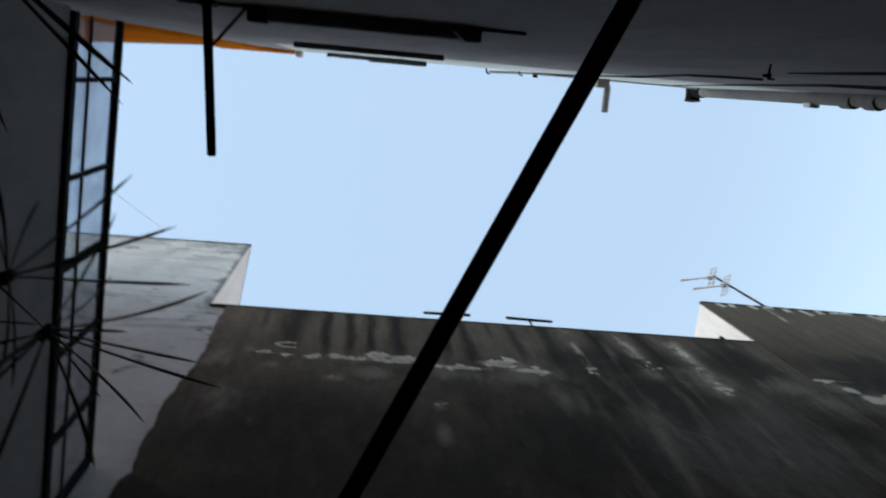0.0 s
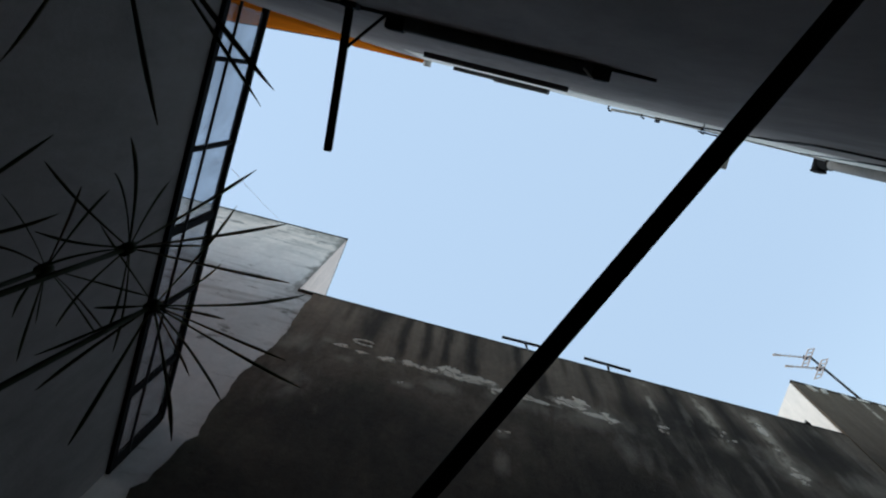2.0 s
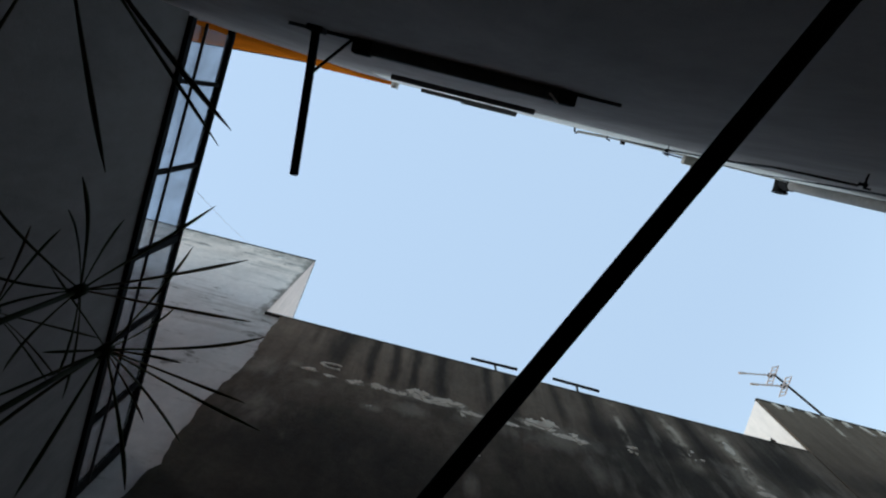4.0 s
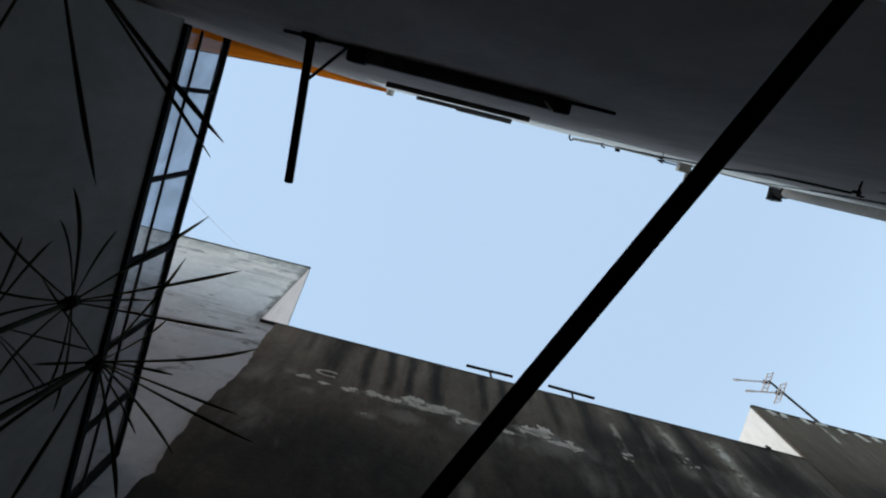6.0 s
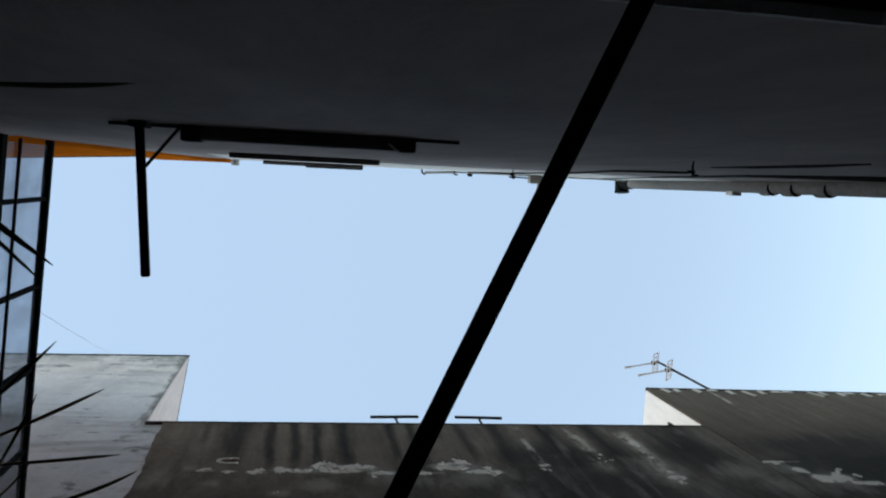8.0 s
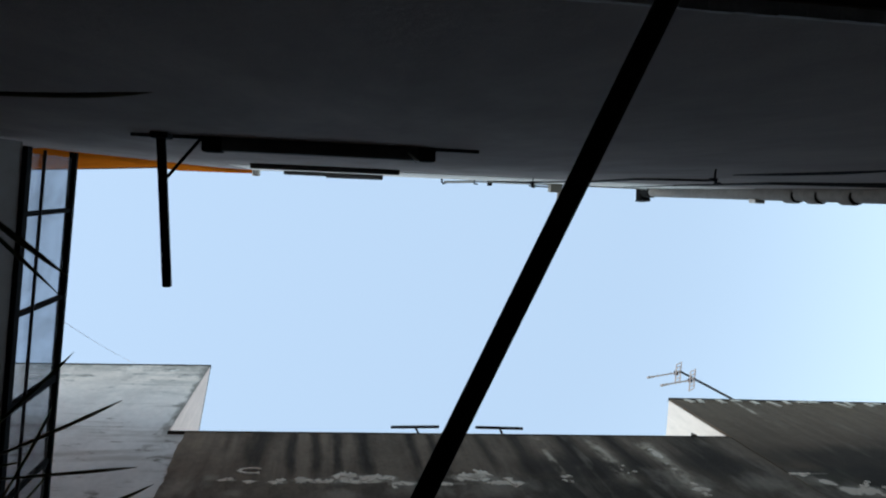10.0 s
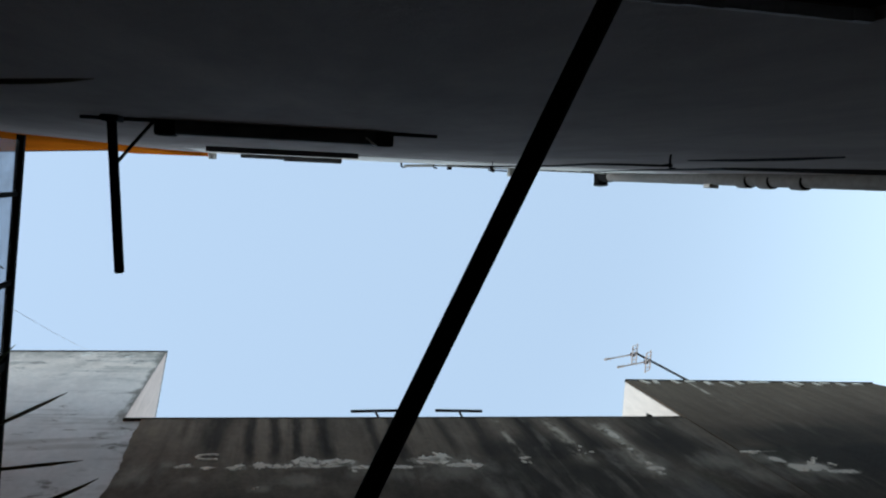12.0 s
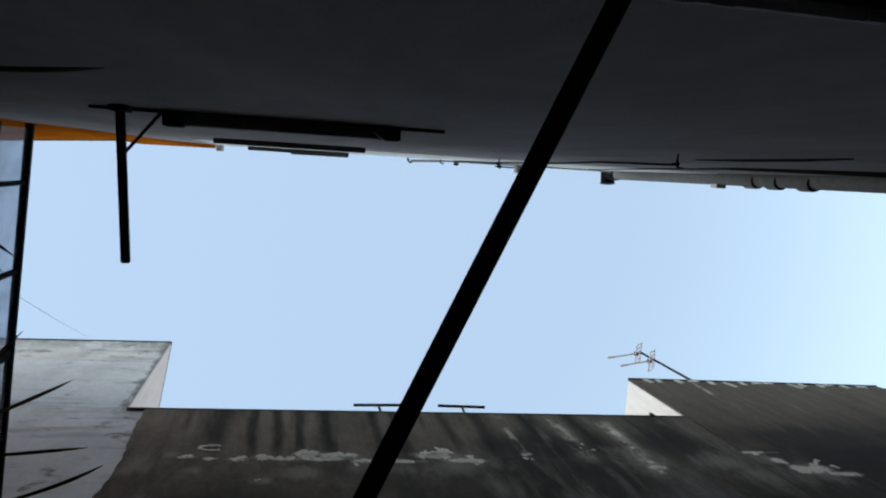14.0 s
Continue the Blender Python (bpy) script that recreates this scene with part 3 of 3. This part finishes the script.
# a curled ring of paint left standing above the border
for k in range(9):
    a = radians(70 + k * 28)
    o = new("paint_flake", FLAKES[k])
    o.parent = dark_house
    o.matrix_local = Matrix.Translation((-0.61 + 0.13 * math.cos(a), FAR_Y - 0.027, 9.55 + 0.07 * math.sin(a))) @ Matrix.Rotation(-a, 4, "Y") @ Matrix.Diagonal((0.05, 1, 0.085, 1))
for x, z, sx, sz, count, size in ((-0.84, 9.29, 0.03, 0.012, 3, 0.08), (-0.6, 9.26, 0.03, 0.012, 2, 0.07), (-0.34, 9.24, 0.03, 0.02, 4, 0.12), (-0.08, 9.29, 0.04, 0.012, 4, 0.12), (0.12, 9.26, 0.06, 0.012, 4, 0.1),
                                  (0.36, 9.38, 0.07, 0.035, 8, 0.15), (0.66, 9.37, 0.07, 0.03, 8, 0.15), (0.5, 9.28, 0.12, 0.02, 5, 0.1), (1.0, 9.2, 0.1, 0.03, 4, 0.11), (1.25, 9.2, 0.1, 0.03, 4, 0.12),
                                  (1.67, 9.36, 0.08, 0.035, 7, 0.17), (1.95, 9.25, 0.09, 0.03, 5, 0.13), (0.9, 8.15, 0.04, 0.04, 2, 0.07), (-0.1, 8.71, 0.03, 0.02, 2, 0.08), (2.7, 9.36, 0.03, 0.04, 3, 0.07),
                                  (3.49, 9.7, 0.03, 0.1, 4, 0.06), (4.07, 10.05, 0.03, 0.12, 5, 0.08), (4.08, 9.08, 0.08, 0.06, 4, 0.1)):
    flake_cluster(dark_house, x, z, sx, sz, count, size, FAR_Y - 0.027)
for x, z, sx, sz, count, size in ((5.58, 9.48, 0.1, 0.015, 4, 0.09), (5.9, 9.05, 0.2, 0.08, 6, 0.09)):
    flake_cluster(tall_house, x, z, sx, sz, count, size, FAR_Y - 0.032)

# roof edge of the taller house, with pale tile ends below it
part("roof_edge", bar((5.40, FAR_Y - 0.012, 12.682), (9.86, FAR_Y - 0.012, 12.612), 0.066, 0.026, bevel=0.008), COPING, tall_house)
rng = random.Random(8)
TILES = [mesh_of(boxed(-w, w, -0.012, 0.012, -h, 0.0, 0.005), "tile_end", PALE_TILE) for w, h in ((0.04, 0.2), (0.08, 0.1), (0.03, 0.3))]
for i in range(15):
    o = new("tile_end", TILES[rng.randrange(3)])
    o.parent = tall_house
    o.matrix_local = pose(5.67 + i * 0.27 + rng.uniform(-0.07, 0.07), FAR_Y - 0.034, 12.66 - 0.0043 * i - rng.uniform(0, 0.05), 0, rng.uniform(-25, 10), 0)

# ---------------------------------------------------------------- the wing wall with its glazed screen
wing_a = Vector((-1.597, -0.08, 0))
wing_d = Vector((math.cos(radians(93.3)), math.sin(radians(93.3)), 0))
wing_n = Vector((wing_d.y, -wing_d.x, 0))
WING_Z, WING_TOP, WING_LEN = 6.0, 6.82, 3.06


def wing(s, z, out=0.0):
    return wing_a + wing_d * s + wing_n * out + Vector((0, 0, z))


wing_wall = thing("wing_wall", pose(0, 0, 0), "whitewashed wall closing the end of the narrow yard", "wall", kind="structure")
bm = bmesh.new()
bar(wing(-0.06, WING_Z / 2 - 0.015, -0.1), wing(WING_LEN, WING_Z / 2 - 0.015, -0.1), 0.2, WING_Z - 0.03, bm=bm)
part("wall", bm, WING_WASH, wing_wall)

screen = thing("glazed_screen", pose(0, 0, 0), "black iron framed screen with dusty bluish glass panes on the wall", "screen")
part("bottom_rail", bar(wing(-0.04, WING_Z + 0.01, 0), wing(WING_LEN, WING_Z + 0.01, 0), 0.05, 0.07), BLACK_IRON, screen)
part("top_rail", bar(wing(-0.04, WING_TOP, 0), wing(WING_LEN, WING_TOP, 0), 0.044, 0.044), BLACK_IRON, screen)
part("wire_rail", bar(wing(-0.03, WING_Z + 0.27, 0.012), wing(WING_LEN, WING_Z + 0.27, 0.012), 0.016, 0.016), DARK_IRON, screen)
posts = [-0.02, 0.33, 0.89, 1.42, 1.97, 2.53, 3.04]
for i, s in enumerate(posts[1:]):
    w = (0.026, 0.026, 0.055, 0.03, 0.04, 0.09)[i]
    part("post", bar(wing(s, WING_Z, 0), wing(s, WING_TOP, 0), w, 0.03, wing_n), BLACK_IRON, screen)
for a, b in zip(posts, posts[1:]):
    p = part("pane", bar(wing((a + b) / 2, WING_Z + 0.08, 0), wing((a + b) / 2, WING_TOP - 0.03, 0), b - a - 0.03, 0.005, wing_n), GLASS, screen)
    p.visible_shadow = False

# thin wire from the screen up to the white house
wire = thing("thin_wire", pose(0, 0, 0), "thin straight wire from the iron screen to the white house", "wire")
a, b = wing(1.05, WING_TOP + 0.02), Vector((-2.75, FAR_Y - 0.01, 14.15))
part("strand", tube([a + (b - a) * k + Vector((0, 0, -0.06 * 4 * k * (1 - k))) for k in (i / 12 for i in range(13))], 0.0014, 6), ALU, wire)

# ---------------------------------------------------------------- the bar over the doorway
rail = thing("overhead_bar", pose(0.251, -0.15, 2.106), "black round iron bar spanning the narrow yard overhead", "bar")
part("wall_flange", rod((-1.27, 3.112, 0.219), (-1.27, 3.126, 0.219), 0.03, 14), BLACK_IRON, rail)
part("door_flange", rod((0.114, -0.292, -0.021), (0.117, -0.28, -0.02), 0.022, 14), BLACK_IRON, rail)
part("rod", rod((0.117, -0.29, -0.02), (-1.264, 3.122, 0.219), 0.0088, 14), BLACK_IRON, rail)


# ---------------------------------------------------------------- on the near wall
def at_wall(x, z, out=0.0):
    return NEAR @ Matrix.Translation((x, out, z))


def window_sill(x0, x1, z, out, label):
    s = thing("window_sill", at_wall((x0 + x1) / 2, z), label, "window sill", "sills up the white wall")
    h = (x1 - x0) / 2
    part("slab", boxed(-h, h, -0.005, out, 0, 0.045, 0.004), STONE_SILL, s)
    part("drip_edge", boxed(-h + 0.02, h - 0.02, out - 0.012, out - 0.004, -0.008, 0.004), STONE_SILL, s)
    return s


window_sill(-0.70, 0.69, 8.94, 0.05, "dark grey stone window sill on the white wall")
top_sill = window_sill(-0.55, 0.745, 11.9, 0.055, "dark grey stone window sill near the roof edge")
part("broken_edge", bar((-0.1, 0.062, 0.01), (0.64, 0.06, -0.02), 0.022, 0.02), STONE_SILL, top_sill, "cracked slanting lip")

awning = thing("awning_box", at_wall(0.012, 4.93), "dark rolled awning box fixed to the white wall", "awning")
part("case", boxed(-0.53, 0.455, 0, 0.058, 0, 0.1, 0.014), AWNING, awning)
part("wall_rail", boxed(-0.82, 0.655, 0, 0.014, 0.01, 0.035), DARK_IRON, awning)
part("end_cap", boxed(0.38, 0.46, -0.001, 0.062, -0.004, 0.106, 0.006), DARK_IRON, awning)
part("end_cap", boxed(-0.535, -0.45, -0.001, 0.066, -0.006, 0.106, 0.012), BLACK_IRON, awning)
part("cord", tube([(0.34, 0.03, 0.0), (0.35, 0.04, -0.03), (0.365, 0.055, -0.04), (0.38, 0.062, -0.03)], 0.005), WHITE_PVC, awning, "loose white cord end")

arm = thing("bracket_arm", at_wall(-0.665, 4.83), "black iron arm bracketed out from the white wall", "bracket")
part("wall_plate", boxed(-0.035, 0.035, 0, 0.025, -0.05, 0.07, 0.006), BLACK_IRON, arm)
part("arm", bar((0, 0.0, 0), (0.034, 0.628, 0.0), 0.034, 0.034, bevel=0.004), BLACK_IRON, arm)
part("brace", rod((0.155, 0.004, 0.06), (0.02, 0.185, 0.01), 0.007), BLACK_IRON, arm)

pipe = thing("vent_pipe", pose(4.9, -0.19, 0), "grey plastic vent pipe with a dark cap up the wall", "pipe")
part("tube", rod((0, -0.012, 0), (0, -0.012, 12.75), 0.074, 20), PVC, pipe)
part("elbow", rod((0, -0.012, 12.72), (0, -0.012, 13.06), 0.088, 20), RUBBER, pipe, "dark elbow joint")
part("cap", rod((0, -0.08, 13.1), (0, 0.115, 13.066), 0.108, 20), RUBBER, pipe, "dark round cap")
part("cap_rim", rod((0, 0.112, 13.067), (0, 0.128, 13.064), 0.116, 20), RUBBER, pipe)
part("cap_face", rod((0, 0.126, 13.064), (0, 0.134, 13.063), 0.094, 20), DARK_IRON, pipe, "grey disc closing the cap")
for z in (9.15, 8.75, 8.23, 5.0):
    part("collar", rod((0, 0, z - 0.09), (0, 0, z + 0.09), 0.085, 20), PVC, pipe)
    part("collar_ring", rod((0, 0, z - 0.115), (0, 0, z - 0.09), 0.079, 20), RUBBER, pipe, "dark rubber ring")
part("clip", boxed(-0.06, 0.06, 0.05, 0.1, 9.76, 9.9, 0.01), WHITE_PVC, pipe, "pale pipe clip")

spout = thing("roof_spout", at_wall(3.3, 12.42), "pale plastic rain spout below the roof edge", "spout")
part("tube", boxed(-0.09, 0.09, -0.01, 0.13, 0, 0.16, 0.02), GREY_BOX, spout)
part("nozzle", rod((0.09, 0.1, 0.1), (0.075, 0.465, 0.05), 0.048, 16), GREY_BOX, spout)

conduit = thing("roof_conduit", at_wall(0, 12.5), "white conduit clipped along below the roof edge", "conduit")
part("tube", rod((1.67, 0.05, 0.04), (2.1, 0.026, 0.03), 0.02), WHITE_PVC, conduit)
part("tail", rod((2.1, 0.024, 0.03), (4.7, 0.016, 0.0), 0.012), WHITE_PVC, conduit, "thinner run of conduit")
part("end_hook", tube([(1.63, 0.0, 0.03), (1.635, 0.05, 0.03), (1.66, 0.075, 0.035), (1.69, 0.06, 0.04)], 0.013, 6), CABLE, conduit, "bent dark hook")
for x, out in ((2.1, 0.05), (2.95, 0.06)):
    part("clip", tube([(x, -0.002, 0.0), (x, out, 0.02), (x + 0.05, out + 0.012, 0.03)], 0.012, 6), CABLE, conduit, "dark pipe clip")
part("knob", boxed(2.3, 2.37, 0.03, 0.075, 0.02, 0.06, 0.012), CABLE, conduit, "small dark knob")
part("strap", bar((2.92, 0.05, 0.05), (3.2, 0.055, 0.05), 0.02, 0.02), CABLE, conduit, "dark horizontal strap")
part("cover", boxed(4.1, 4.44, 0.0, 0.028, 0.02, 0.08, 0.006), WHITE_PVC, conduit, "white cable cover")
part("cover", boxed(3.62, 4.02, 0.0, 0.022, 0.05, 0.09, 0.006), WHITE_PVC, conduit, "white cable cover")
feed = thing("feed_cable", at_wall(0, 0), "black cable running up the white wall to the roof", "cable")
part("run", tube([(2.3, 0.008, 12.55), (2.5, 0.014, 12.0), (2.62, 0.02, 11.5), (2.72, 0.012, 10.6), (2.84, 0.01, 9.5), (2.72, 0.01, 8.6), (2.64, 0.008, 7.95), (2.8, 0.008, 7.6), (3.02, 0.008, 7.36)], 0.012, 6), CABLE, feed)
side = thing("side_cable", at_wall(0, 0), "black cable widening into a black band beside the grey vent pipe", "cable")
# radius grows low down, where the cable becomes a black band along the pipe
part("run", tube([(4.3, 0.008, 12.4), (3.95, 0.008, 10.4), (3.7, 0.008, 8.7), (3.66, 0.008, 8.15), (3.52, 0.008, 7.3), (3.66, 0.008, 6.8), (3.82, 0.008, 6.3), (4.3, 0.008, 5.2), (4.5, 0.008, 3.0)], lambda k: 0.008 + 0.034 * k * k, 8), CABLE, side)
stub = thing("pipe_stub", at_wall(-0.95, 12.5), "short pale pipe stub sticking out below the roof edge", "pipe")
part("tube", rod((0, 0, 0), (0, 0.085, 0), 0.055, 16), WHITE_PVC, stub)

def cable_clamp(x, z, size):
    c = thing("cable_clamp", at_wall(x, z), "small black iron hook sticking out of the white wall", "hook", "hooks on the white wall")
    part("pin", tube([(0, -0.002, 0), (-0.002, 0.03 * size, 0.004), (0, 0.075 * size, 0)], lambda k: 0.004 + 0.004 * k, 8), BLACK_IRON, c)
    part("knob", boxed(-0.032 * size, 0.006, 0.052 * size, 0.07 * size, -0.02, 0.015, 0.005), BLACK_IRON, c)
    part("foot", boxed(-0.004, 0.025 * size, 0.072 * size, 0.082 * size, -0.02, 0.012, 0.003), BLACK_IRON, c)


cable_clamp(2.1, 5.52, 1.0)
cable_clamp(2.2, 9.67, 1.0)

cable = thing("wall_cable", at_wall(2.58, 4.75), "short length of black cable stuck to the white wall", "cable")
part("run", tube([(0.0, 0.004, 0.0), (0.01, 0.008, 0.4), (0.004, 0.008, 0.9), (0.0, 0.002, 1.45)], lambda k: 0.004 + 0.02 * k * (1 - k)), CABLE, cable)

# ---------------------------------------------------------------- on the roofs opposite
def t_post(x, z, tilt):
    p = thing("roof_post", pose(x, FAR_Y - 0.01, 10.838, 0, tilt, 0), "dark metal T-shaped post on the roof edge", "post", "T posts on the roof")
    part("stem", rod((0, 0, 0), (0, 0, z - 10.838), 0.014), BLACK_IRON, p)
    part("crossbar", bar((-0.31, 0, z - 10.838), (0.31, 0, z - 10.838), 0.03, 0.03), BLACK_IRON, p)


t_post(1.285, 11.155, -3)
t_post(2.35, 11.155, 3)
peg = thing("roof_peg", pose(4.92, FAR_Y - 0.02, 10.838), "small dark broken mortar peg on the roof edge", "mortar lump")
bm = bmesh.new()
bmesh.ops.create_cone(bm, cap_ends=True, segments=7, radius1=0.045, radius2=0.012, depth=0.13, matrix=pose(0, 0, 0.06, 4, 10, 0))
part("lump", bm, COPING, peg)

antenna = thing("tv_antenna", pose(6.68, 3.06, 12.66), "twin aluminium television antenna on a thin mast", "antenna")
part("mast", rod((0, 0, 0), (0.02, 0, 2.36), 0.02), DARK_IRON, antenna, "dark weathered mast")


def boom(z):
    b = part("boom", rod((0.03, 0, z), (-0.84, 0, z - 0.5), 0.012), ALU, antenna)
    part("dipole", boxed(-0.16, -0.09, -0.035, 0.035, z - 0.12, z - 0.06, 0.015), RUBBER, b, "dark dipole box")
    part("tip", rod((-0.7, 0, z - 0.42), (-0.86, 0, z - 0.512), 0.02, 8), ALU, b, "thicker boom end")
    for i in range(6):
        k = i / 5
        x, zz = -0.26 - 0.56 * k, z - 0.165 - 0.32 * k
        part("element", rod((x, -0.03, zz), (x, 0.03, zz), 0.003, 6), ALU, b)
    for sgn in (-1, 1):
        for off in (-0.17, -0.1, -0.035, 0.035, 0.1, 0.17):
            part("reflector", rod((-0.05, off, z - 0.05), (-0.06 + 0.1 * sgn, off, z - 0.05 + 0.11 * sgn), 0.011, 6), PALE_ALU, b)
        part("reflector_edge", rod((-0.06 + 0.1 * sgn, -0.18, z - 0.05 + 0.11 * sgn), (-0.06 + 0.1 * sgn, 0.18, z - 0.05 + 0.11 * sgn), 0.012, 6), PALE_ALU, b)


boom(2.28)
boom(1.72)

# ---------------------------------------------------------------- the umbrella sedge
def leaf_mesh(length, width, droop, bend):
    bm = bmesh.new()
    prev = None
    n = 12
    for i in range(n + 1):
        k = i / n
        w = width * 0.5 * (0.45 + 0.75 * k * k * (3 - 2 * k)) * (1 - max(0, (k - 0.72) / 0.28) ** 2.2) + 0.0003
        x = length * k
        y = bend * length * 4 * k * (1 - k) * (0.6 + 0.8 * k)
        z = droop * length * 4 * k * (1 - k)
        th = 0.0005
        ring = [bm.verts.new((x, y - w, z + w * 0.35)), bm.verts.new((x, y, z - th)), bm.verts.new((x, y + w, z + w * 0.35)), bm.verts.new((x, y, z + th))]
        if prev:
            for j in range(4):
                bm.faces.new((prev[j], prev[(j + 1) % 4], ring[(j + 1) % 4], ring[j]))
        else:
            bm.faces.new(ring)
        prev = ring
    bm.faces.new(prev)
    return bm


POT = Vector((-0.38, 0.2, 0))
pot = thing("flower_pot", Matrix.Translation(POT), "round terracotta pot of soil on the yard floor", "pot")
bm = bmesh.new()
rings = []
for r, z in ((0.13, 0), (0.18, 0.3), (0.2, 0.3), (0.2, 0.35), (0.175, 0.35), (0.165, 0.29), (0.0, 0.29)):
    rings.append([bm.verts.new((r * math.cos(a * math.pi / 12), r * math.sin(a * math.pi / 12), z)) for a in range(24)] if r else [bm.verts.new((0, 0, z))])
for a, b in zip(rings, rings[1:]):
    for j in range(24):
        if len(b) > 1:
            bm.faces.new((a[j], a[(j + 1) % 24], b[(j + 1) % 24], b[j]))
        else:
            bm.faces.new((a[j], a[(j + 1) % 24], b[0]))
bm.faces.new(rings[0])
part("pot", bm, TERRACOTTA, pot, smooth=True)
part("soil", rod((0, 0, 0.25), (0, 0, 0.3), 0.165, 20), SOIL, pot)

sedge = thing("umbrella_sedge", Matrix.Translation((POT.x, POT.y, 0.3)), "umbrella sedge with thin radiating leaves on tall stems", "plant")
SHAPES = [mesh_of(leaf_mesh(0.17, 0.0038, d, b), "leaf", LEAF, True) for d, b in ((0.02, 0.015), (0.05, -0.025), (0.07, 0.03), (-0.02, -0.02), (0.04, 0.035), (0.06, 0.0))]


def umbel(centre, tips, extra, seed, reach=0.15):
    r = random.Random(seed)
    base = Vector((POT.x, POT.y, 0.3))
    c = Vector(centre) - base
    foot = Vector((max(-0.1, min(0.1, c.x)) + r.uniform(-0.03, 0.03), max(-0.1, min(0.1, c.y)) + r.uniform(-0.03, 0.03), 0))
    mid = (foot + c) / 2 + Vector((r.uniform(-0.04, 0.0), r.uniform(-0.02, 0.02), 0.2))
    pts = [foot * (1 - k) ** 2 + mid * 2 * k * (1 - k) + c * k * k for k in (i / 14 for i in range(15))]
    stem = part("stem", tube(pts, lambda k: 0.0042 - 0.0018 * k, 7), STEM, sedge, smooth=True)
    part("node", tube([c + Vector((0, 0, -0.012)), c, c + Vector((0, 0, 0.006))], lambda k: 0.006, 8), STEM, stem, smooth=True)
    aims = [Vector(t) - Vector(centre) for t in tips]
    for i in range(extra):
        a = 2 * math.pi * (i + r.uniform(-0.35, 0.35)) / extra
        d = Vector((math.cos(a), math.sin(a), r.uniform(-0.25, 0.35)))
        aims.append(d * reach * r.uniform(0.7, 1.1))
    for d in aims:
        o = new("leaf", SHAPES[r.randrange(6) if d.length < 0.17 else 0])
        o.parent = stem
        x = d.normalized()
        y = Vector((0, 0, 1)).cross(x).normalized()
        m = Matrix((x, y, x.cross(y))).transposed().to_4x4()
        k = d.length / 0.17
        o.matrix_local = Matrix.Translation(c) @ m @ Matrix.Rotation(r.uniform(-0.4, 0.4), 4, "X") @ Matrix.Diagonal((k, r.uniform(0.75, 1.15) * (0.3 + 0.7 * min(1, k)), k, 1))


umbel((-0.301, 0.262, 2.20), [(-0.172, 0.298, 2.34), (-0.205, 0.249, 2.41), (-0.238, 0.184, 2.35), (-0.398, 0.232, 2.36), (-0.358, 0.358, 2.2), (-0.309, 0.353, 2.2), (-0.419, 0.287, 2.25), (-0.293, 0.20, 2.25)], 5, 31, 0.1)
umbel((-0.268, 0.311, 2.20), [(-0.209, 0.196, 2.2), (-0.130, 0.265, 2.21), (-0.125, 0.39, 2.28), (-0.145, 0.36, 2.27), (-0.253, 0.525, 2.47), (-0.232, 0.456, 2.22), (-0.318, 0.466, 2.18), (-0.358, 0.418, 2.18), (-0.374, 0.393, 2.2)], 6, 32, 0.09)
umbel((-0.387, 0.311, 2.22), [(-0.351, 0.225, 2.25), (-0.391, 0.404, 2.2), (-0.378, 0.361, 2.2), (-0.328, 0.376, 2.25)], 6, 33, 0.09)
umbel((-0.43, 0.27, 2.05), [(-0.334, 0.156, 2.1), (-0.33, 0.223, 2.12)], 2, 15, 0.1)
umbel((-0.33, -0.045, 2.12), [(-0.178, 0.08, 2.13), (-0.205, 0.109, 1.98), (-0.197, 0.099, 2.17), (-0.16, -0.073, 2.3), (-0.353, 0.105, 2.05)], 2, 14, 0.1)
